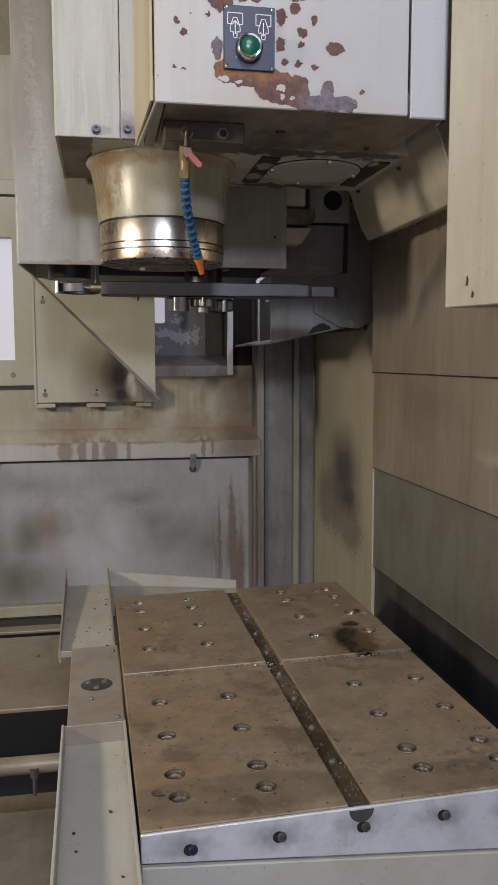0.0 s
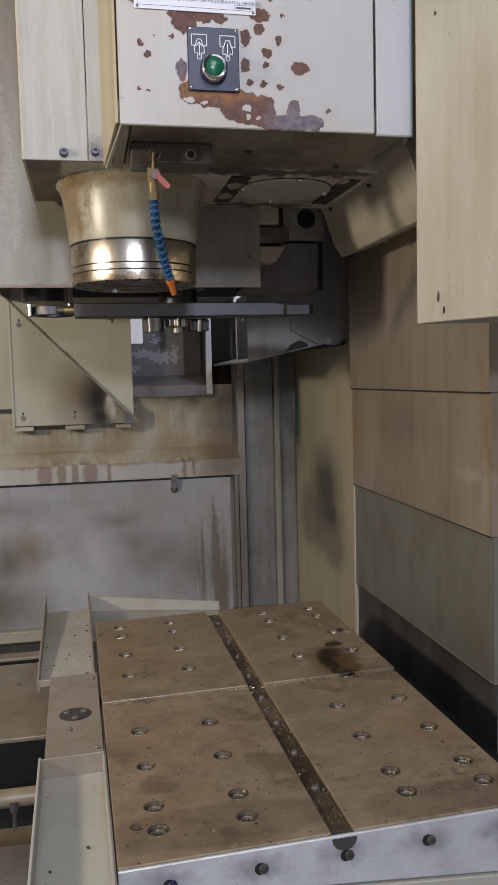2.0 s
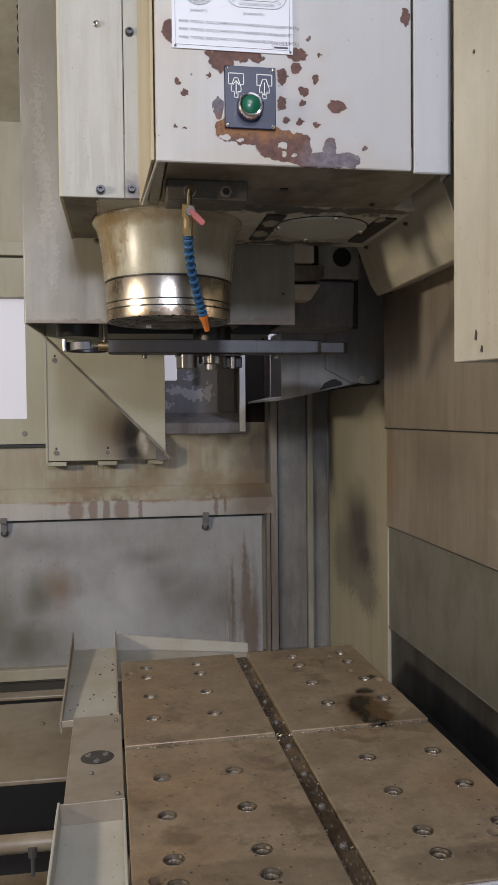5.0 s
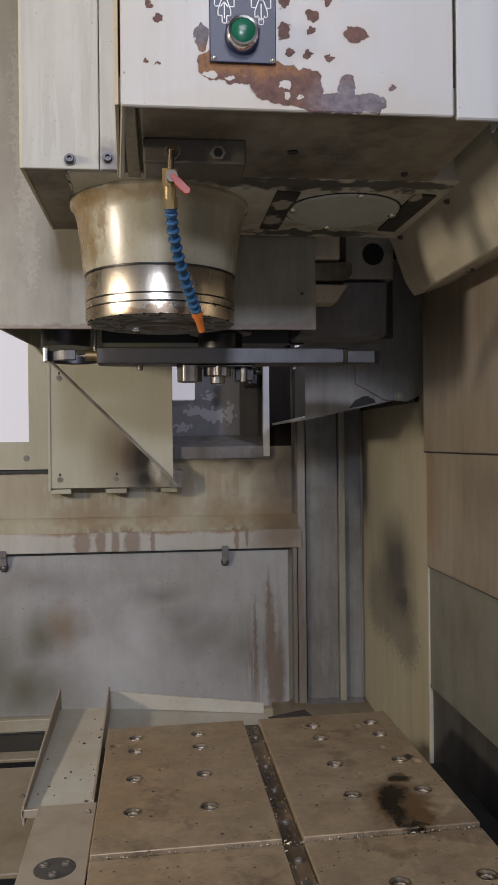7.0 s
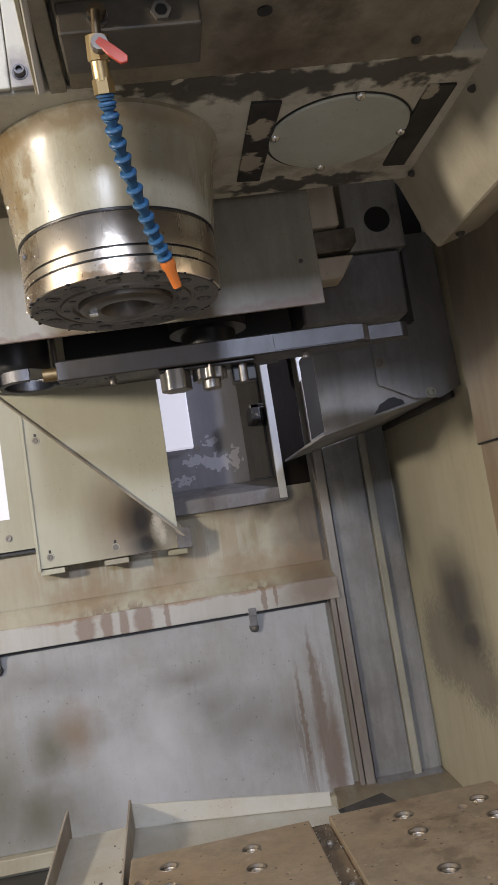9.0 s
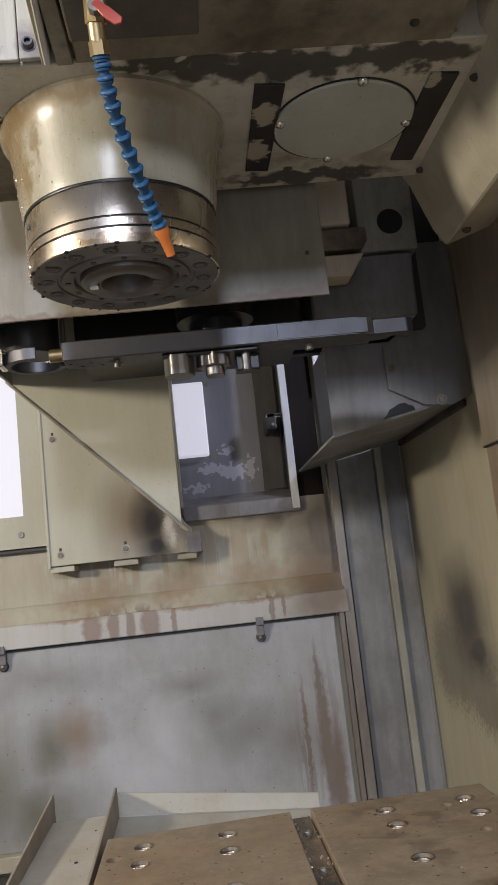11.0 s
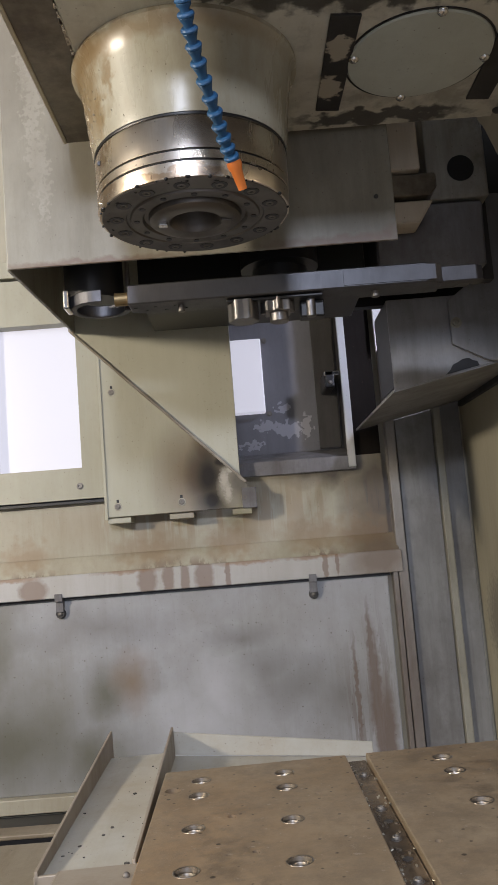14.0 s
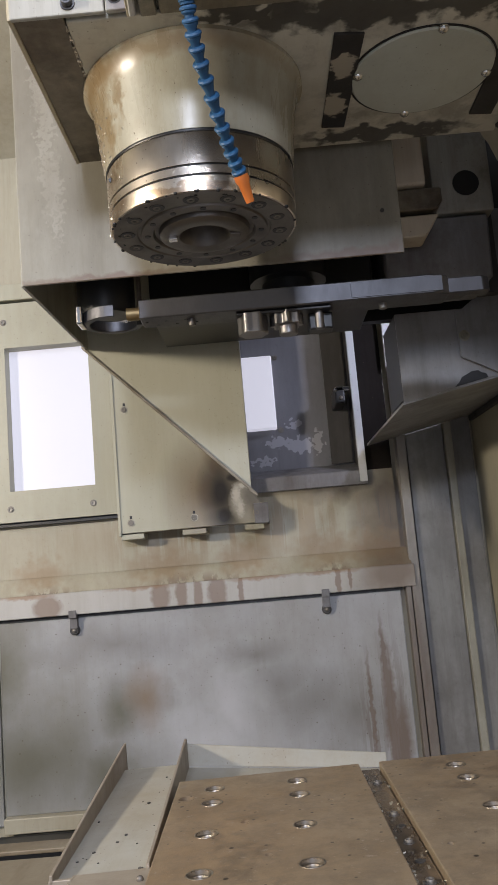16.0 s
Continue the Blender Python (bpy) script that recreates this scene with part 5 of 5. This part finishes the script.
def fixture_plate(su, sv):
    u0, u1 = (-0.2035, -0.0085) if su < 0 else (0.0135, 0.2035)
    v0, v1, top = (-0.357, -0.002, 0.0) if sv < 0 else (0.003, 0.357, 0.0035)
    ob = table_thing("fixture_plate", "brown oil-filmed steel fixture plate with threaded holes", "fixture plate", "fixture plates on the table")
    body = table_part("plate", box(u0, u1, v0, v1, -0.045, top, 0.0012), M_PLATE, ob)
    cols, rows = (COLS_L if su < 0 else COLS_R), (ROWS_FRONT if sv < 0 else ROWS_BACK)
    cuts = [drill(u, v, 0.0092, 0.006, 0.006, 0.02) for u in cols for v in rows]
    cuts += [drill(u, v, r, 0.012 if k == 0 or r < 0.005 else 0.0006) for k, (u, v, r) in enumerate(BLIND[(su, sv)])]
    cutter = new("cutter", mesh_of("cutter", join(*cuts), M_BLACK))
    cutter.parent = ob
    mod = body.modifiers.new("holes", "BOOLEAN")
    mod.object, mod.operation, mod.solver = cutter, "DIFFERENCE", "EXACT"
    dg = bpy.context.evaluated_depsgraph_get()
    made = bpy.data.meshes.new_from_object(body.evaluated_get(dg))
    body.modifiers.clear()
    body.data = made
    made.materials.clear()
    made.materials.append(M_PLATE)
    bpy.data.objects.remove(cutter)
    for u in cols:
        for v in rows:
            bush = new("bushing", BUSH)
            bush.parent, bush.location = body, (u, v, top - 0.0045)
    return ob


bush_bm = lathe([(0.0052, -0.014), (0.0052, 0.0), (0.0058, 0.0016), (0.0074, 0.002), (0.008, 0.0004), (0.0086, -0.001), (0.00905, 0.003), (0.0092, 0.0046), (0.0098, 0.0048), (0.0106, 0.00475), (0.0108, 0.0042)], 0, 0, 0, "z", 24)
BUSH = mesh_of("bushing", bush_bm, steel("dark_bushing_steel", (0.4, 0.36, 0.31), 0.3, (1, 1, 1)))
for su in (-1, 1):
    for sv in (-1, 1):
        fixture_plate(su, sv)

slot = table_thing("slot_bar", "oily steel bar with screws in the groove between plates", "bar")
M_GROOVE = paint("wet_groove_steel", (0.3, 0.22, 0.14), (0.05, 0.035, 0.022), 0.8, rough=0.2, metal=0.3, streak=(1, 1, 1), grime=0.6)
table_part("bar", box(-0.0075, 0.0125, -0.35, 0.356, -0.03, -0.0035, 0.001), M_GROOVE, slot)
for k, v in enumerate((-0.27, -0.19, -0.11, -0.03, 0.05, 0.13, 0.2, 0.3)):
    table_part("screw", bolt_bm(0.0025, v, -0.0035, 0.0035, 0.003, "z", 1), M_BOLT, slot)
for k, v in enumerate((-0.155, -0.07, 0.0, 0.09, 0.17)):
    table_part("bore", lathe([(0, 0.0006), (0.004, 0.0006), (0.004, 0), (0, 0)], 0.0035, v, -0.0035, "z", 14), M_DARK, slot)
table_part("drain_end", prism([(0.0025 + 0.012 * math.cos(math.pi * (1 + k / 16)), -0.0035 + 0.012 * math.sin(math.pi * (1 + k / 16))) for k in range(17)], "y", -0.3622, -0.35, 0), M_DARK, slot)
table_part("swarf", join(*[box(x - 0.0008, x + 0.0008, v - 0.0015, v + 0.0015, -0.0035, -0.0023, 0) for x, v in [(random.uniform(-0.007, 0.012), random.uniform(-0.34, 0.35)) for _ in range(70)]]), M_UNDER, slot)["kind"] = "stuff"

block = table_thing("front_block", "bright milled alloy block along the table front", "block")
table_part("bar", prism([(-0.2035, -0.0012), (-0.2035, -0.0285), (0.26, -0.0735), (0.26, -0.0012)], "y", -0.3615, -0.3575, 0.001), M_ALU, block)
for u, w, m in ((-0.157, -0.0205, M_NAVY), (-0.0745, -0.0195, M_DARK), (0.0065, -0.0205, M_DARK), (0.0875, -0.0195, M_DARK), (0.168, -0.02, M_DARK)):
    table_part("bolt_hole", lathe([(0, 0.0006), (0.0055, 0.0006), (0.0055, 0), (0, 0)], u - 0.003, -0.3615, w, "y", 18), M_BLACK, block)
    table_part("bolt", lathe([(0, 0.001), (0.0022, 0.001), (0.0024, 0.003), (0.004, 0.003), (0.0045, 0.002), (0.0045, 0), (0, 0)], u, -0.3615, w, "y", 18), m, block)

table = table_thing("machine_table", "pale painted cast machine table under the fixture plates", "machine table")
table_part("top", box(-0.2, 0.2, -0.3572, 0.37, -0.3, -0.046, 0.002), M_ALU, table)
table_part("front_skirt", prism([(-0.2035, -0.0305), (0.26, -0.0755), (0.26, -0.3), (-0.2035, -0.3)], "y", -0.364, -0.3575, 0.001), M_TRAY, table)
# Black box added for the shade in the gap beside the table.
table_part("right_gap_shade", box(0.2005, 0.3, -0.35, 0.37, -0.3, -0.085, 0.003), M_BLACK, table)
table_part("saddle", box(-0.15, 0.25, -0.25, 0.5, -0.31, -0.12, 0.004), M_DARK, table)

# trays and cover beside the plates
side = table_thing("side_cover", "stainless strip cover with round access disc beside the plates", "cover")
table_part("sheet", box(-0.272, -0.2065, -0.13, 0.152, -0.0135, -0.0095, 0.001), M_STAIN, side)
table_part("skirt", box(-0.274, -0.271, -0.13, 0.152, -0.07, -0.0095, 0.0008), M_STAIN, side)
access_disc = table_part("disc", lathe([(0, 0.0004), (0.0195, 0.0004), (0.021, 0), (0, 0)], -0.2385, 0.008, -0.0094, "z", 36), M_DARK, side, "dark access disc with three screws")
for a in (0.5, 2.6, 4.7):
    table_part("disc_screw", bolt_bm(-0.2385 + 0.0125 * math.cos(a), 0.008 + 0.0125 * math.sin(a), -0.009, 0.0038, 0.0022, "z", 1), M_BOLT, access_disc)
for u, v in ((-0.214, -0.1), (-0.214, 0.125), (-0.245, -0.04)):
    table_part("screw", dome_bm(u, v, -0.0085, 0.003), M_BOLT, side)

tray = table_thing("front_tray", "pale painted folded tray beside the plates, speckled with chips", "tray")
table_part("bottom", box(-0.276, -0.206, -0.75, -0.134, -0.026, -0.022, 0), M_TRAY, tray)
table_part("left_wall", box(-0.279, -0.276, -0.75, -0.132, -0.06, 0.004, 0.0008), M_TRAY, tray)
table_part("right_wall", box(-0.209, -0.206, -0.75, -0.132, -0.06, 0.0, 0.0008), M_TRAY, tray)
table_part("end_wall", box(-0.279, -0.206, -0.134, -0.1315, -0.06, 0.002, 0.0008), M_STAIN, tray)

rear = table_thing("rear_tray", "pale sheet metal chip tray with upright fins behind the plates", "tray")
table_part("bottom", box(-0.29, -0.2125, 0.154, 0.52, -0.02, -0.017, 0), M_TRAY, rear)
table_part("left_fin", prism([(0.15, -0.03), (0.54, -0.03), (0.54, 0.012), (0.15, -0.008)], "x", -0.293, -0.29, 0.0005), M_STAIN, rear)
table_part("middle_fin", prism([(0.15, -0.03), (0.53, -0.03), (0.53, 0.012), (0.15, -0.006)], "x", -0.2125, -0.2095, 0.0005), M_STAIN, rear)
table_part("rear_fin", prism([(-0.213, -0.022), (0.045, -0.048), (0.045, -0.03), (-0.213, 0.006)], "y", 0.528, 0.531, 0.0005), M_TRAY, rear)
table_part("rear_floor", prism([(-0.213, -0.024), (0.05, -0.05), (0.05, -0.055), (-0.213, -0.03)], "y", 0.36, 0.531, 0), M_TRAY, rear)
table_part("front_edge", box(-0.294, -0.2065, 0.15, 0.154, -0.022, -0.012, 0.0008), M_STAIN, rear)
table_part("corner_flap", prism([(0.045, 0.53), (0.12, 0.56), (0.14, 0.47), (0.05, 0.46)], "z", -0.06, -0.056, 0), M_DARK, rear)

# chips lying in the trays
chips = table_thing("swarf", "scattered dark metal chips lying in the trays", "swarf", kind="stuff")
crumbs = []
for _ in range(36):
    if random.random() < 0.25:
        u, v, w = random.uniform(-0.27, -0.213), random.uniform(-0.5, -0.14), -0.022
    else:
        u, v, w = random.uniform(-0.285, -0.216), random.uniform(0.16, 0.5), -0.017
    if random.random() < 0.5:
        u, v = (-0.222 + random.gauss(0, 0.006), random.choice((0.2, 0.3, 0.42)) + random.gauss(0, 0.03)) if w > -0.02 else (-0.262 + random.gauss(0, 0.005), random.uniform(-0.5, -0.14))
    s = random.uniform(0.0003, 0.0008) * random.choice((1, 1, 1.8))
    bm = box(-s, s, -s * random.uniform(0.8, 2.2), s, 0, s, 0)
    bm.transform(Matrix.Translation((u, v, w)) @ pose(0, 0, 0, 0, 0, random.uniform(0, 180)))
    crumbs.append(bm)
table_part("crumbs", join(*crumbs), M_DARK, chips)
curls = []
for k in range(205):
    u, v = (random.uniform(-0.2, 0.2), random.uniform(-0.0022, 0.0035)) if k < 170 else (random.choice((-0.0065, 0.0115)) + random.gauss(0, 0.0012), random.uniform(-0.34, 0.35))
    s = random.uniform(0.0005, 0.0012)
    bm = box(-s * random.uniform(1, 2.4), s, -s * 0.7, s * 0.7, 0, s, 0)
    bm.transform(Matrix.Translation((u, v, random.uniform(-0.003, 0.0002) if k < 170 else -0.0035)) @ pose(0, 0, 0, random.uniform(0, 50), random.uniform(0, 50), random.uniform(0, 180)))
    curls.append(bm)
table_part("shavings", join(*curls), M_WASHER, chips, "bright steel shavings in the plate joints")
table_part("joint_filth", box(-0.2, 0.2, -0.0019, 0.0029, -0.03, -0.004, 0), M_GROOVE, chips)

# ---- way covers and pipes beside the table ----
way = thing("way_cover", (-0.5, 1.3, 0.6), "tan oily sheet steel way cover with screws", "way cover")
part("sheet", box(-1.5, -0.06, 1.138, 1.49, 0.742, 0.75, 0.002), M_FLOOR, way)
# Shade behind and under the cover's edges put in as black sheets.
part("rear_gap_shade", box(-1.5, -0.06, 1.47, 1.535, 0.6, 0.7, 0), M_BLACK, way)
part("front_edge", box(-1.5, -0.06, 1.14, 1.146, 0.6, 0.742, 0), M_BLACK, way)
for x, y in ((-0.19, 1.37), (-0.42, 1.34)):
    part("screw", bolt_bm(x, y, 0.75, 0.0035, 0.003, "z", 1), M_BOLT, way)
beam = thing("cross_beam", (-0.4, 1.62, 0.6), "tan painted cross beam behind the way cover", "beam")
part("upper_face", box(-1.5, -0.06, 1.54, 1.577, 0.738, 0.745, 0.002), M_FLOOR, beam)
# Black floor and web stand for the shade round the beam.
part("rear_gap_shade", box(-1.5, 0.02, 1.6, 2.028, 0.601, 0.618, 0), M_BLACK, beam)
part("shaded_web", box(-1.5, -0.06, 1.54, 1.575, 0.6, 0.738, 0), M_BLACK, beam)

pipe = thing("coolant_pipe", (-0.4, 0.97, 0.72), "tan painted horizontal pipe with a hanging fitting", "pipe")
part("tube", rod((-1.5, 0.975, 0.735), (-0.06, 0.975, 0.735), 0.013, 20), M_FLOOR, pipe)
part("fitting", join(rod((-0.165, 0.962, 0.735), (-0.165, 0.962, 0.722), 0.006, 8), rod((-0.165, 0.962, 0.724), (-0.165, 0.962, 0.695), 0.0028, 10)), M_DARK, pipe)
M_PIT = paint("oily_apron_paint", (0.2, 0.185, 0.155), (0.06, 0.05, 0.035), 0.6, rough=0.3, streak=(1, 1, 1), grime=0.3)
apron = thing("apron_sheet", (-0.45, 0.7, 0.6), "grey-tan sloping apron sheets beside the table", "apron")
part("upper_sheet", prism([(0.6, 0.66), (0.95, 0.68), (0.95, 0.6), (0.6, 0.6)], "x", -1.5, -0.06, 0.001), M_PIT, apron)
part("lower_sheet", prism([(0.2, 0.655), (0.6, 0.675), (0.6, 0.6), (0.2, 0.6)], "x", -1.5, -0.06, 0.001), M_PIT, apron)

# nozzles hanging from the enclosure roof
for nx, ny, nz in ((-0.236, 1.68, 2.2), (-0.224, 1.7, 2.19)):
    noz = thing("roof_nozzle", (nx, ny, nz), "dark greasy segmented coolant nozzle hanging from the roof", "nozzle", "roof nozzles")
    for k in range(5):
        part("link", lathe([(0.004, 0), (0.011, -0.004), (0.012, -0.012), (0.006, -0.026)], nx, ny, nz - 0.024 * k + (0.02 if nx < -0.23 else -0.01), "z", 14), M_BLACK, noz)
    part("tip", lathe([(0.01, 0), (0.009, -0.01), (0.004, -0.04), (0, -0.04)], nx, ny, nz - 0.12 + (0.04 if nx < -0.23 else 0.0), "z", 12), M_UNDER, noz)
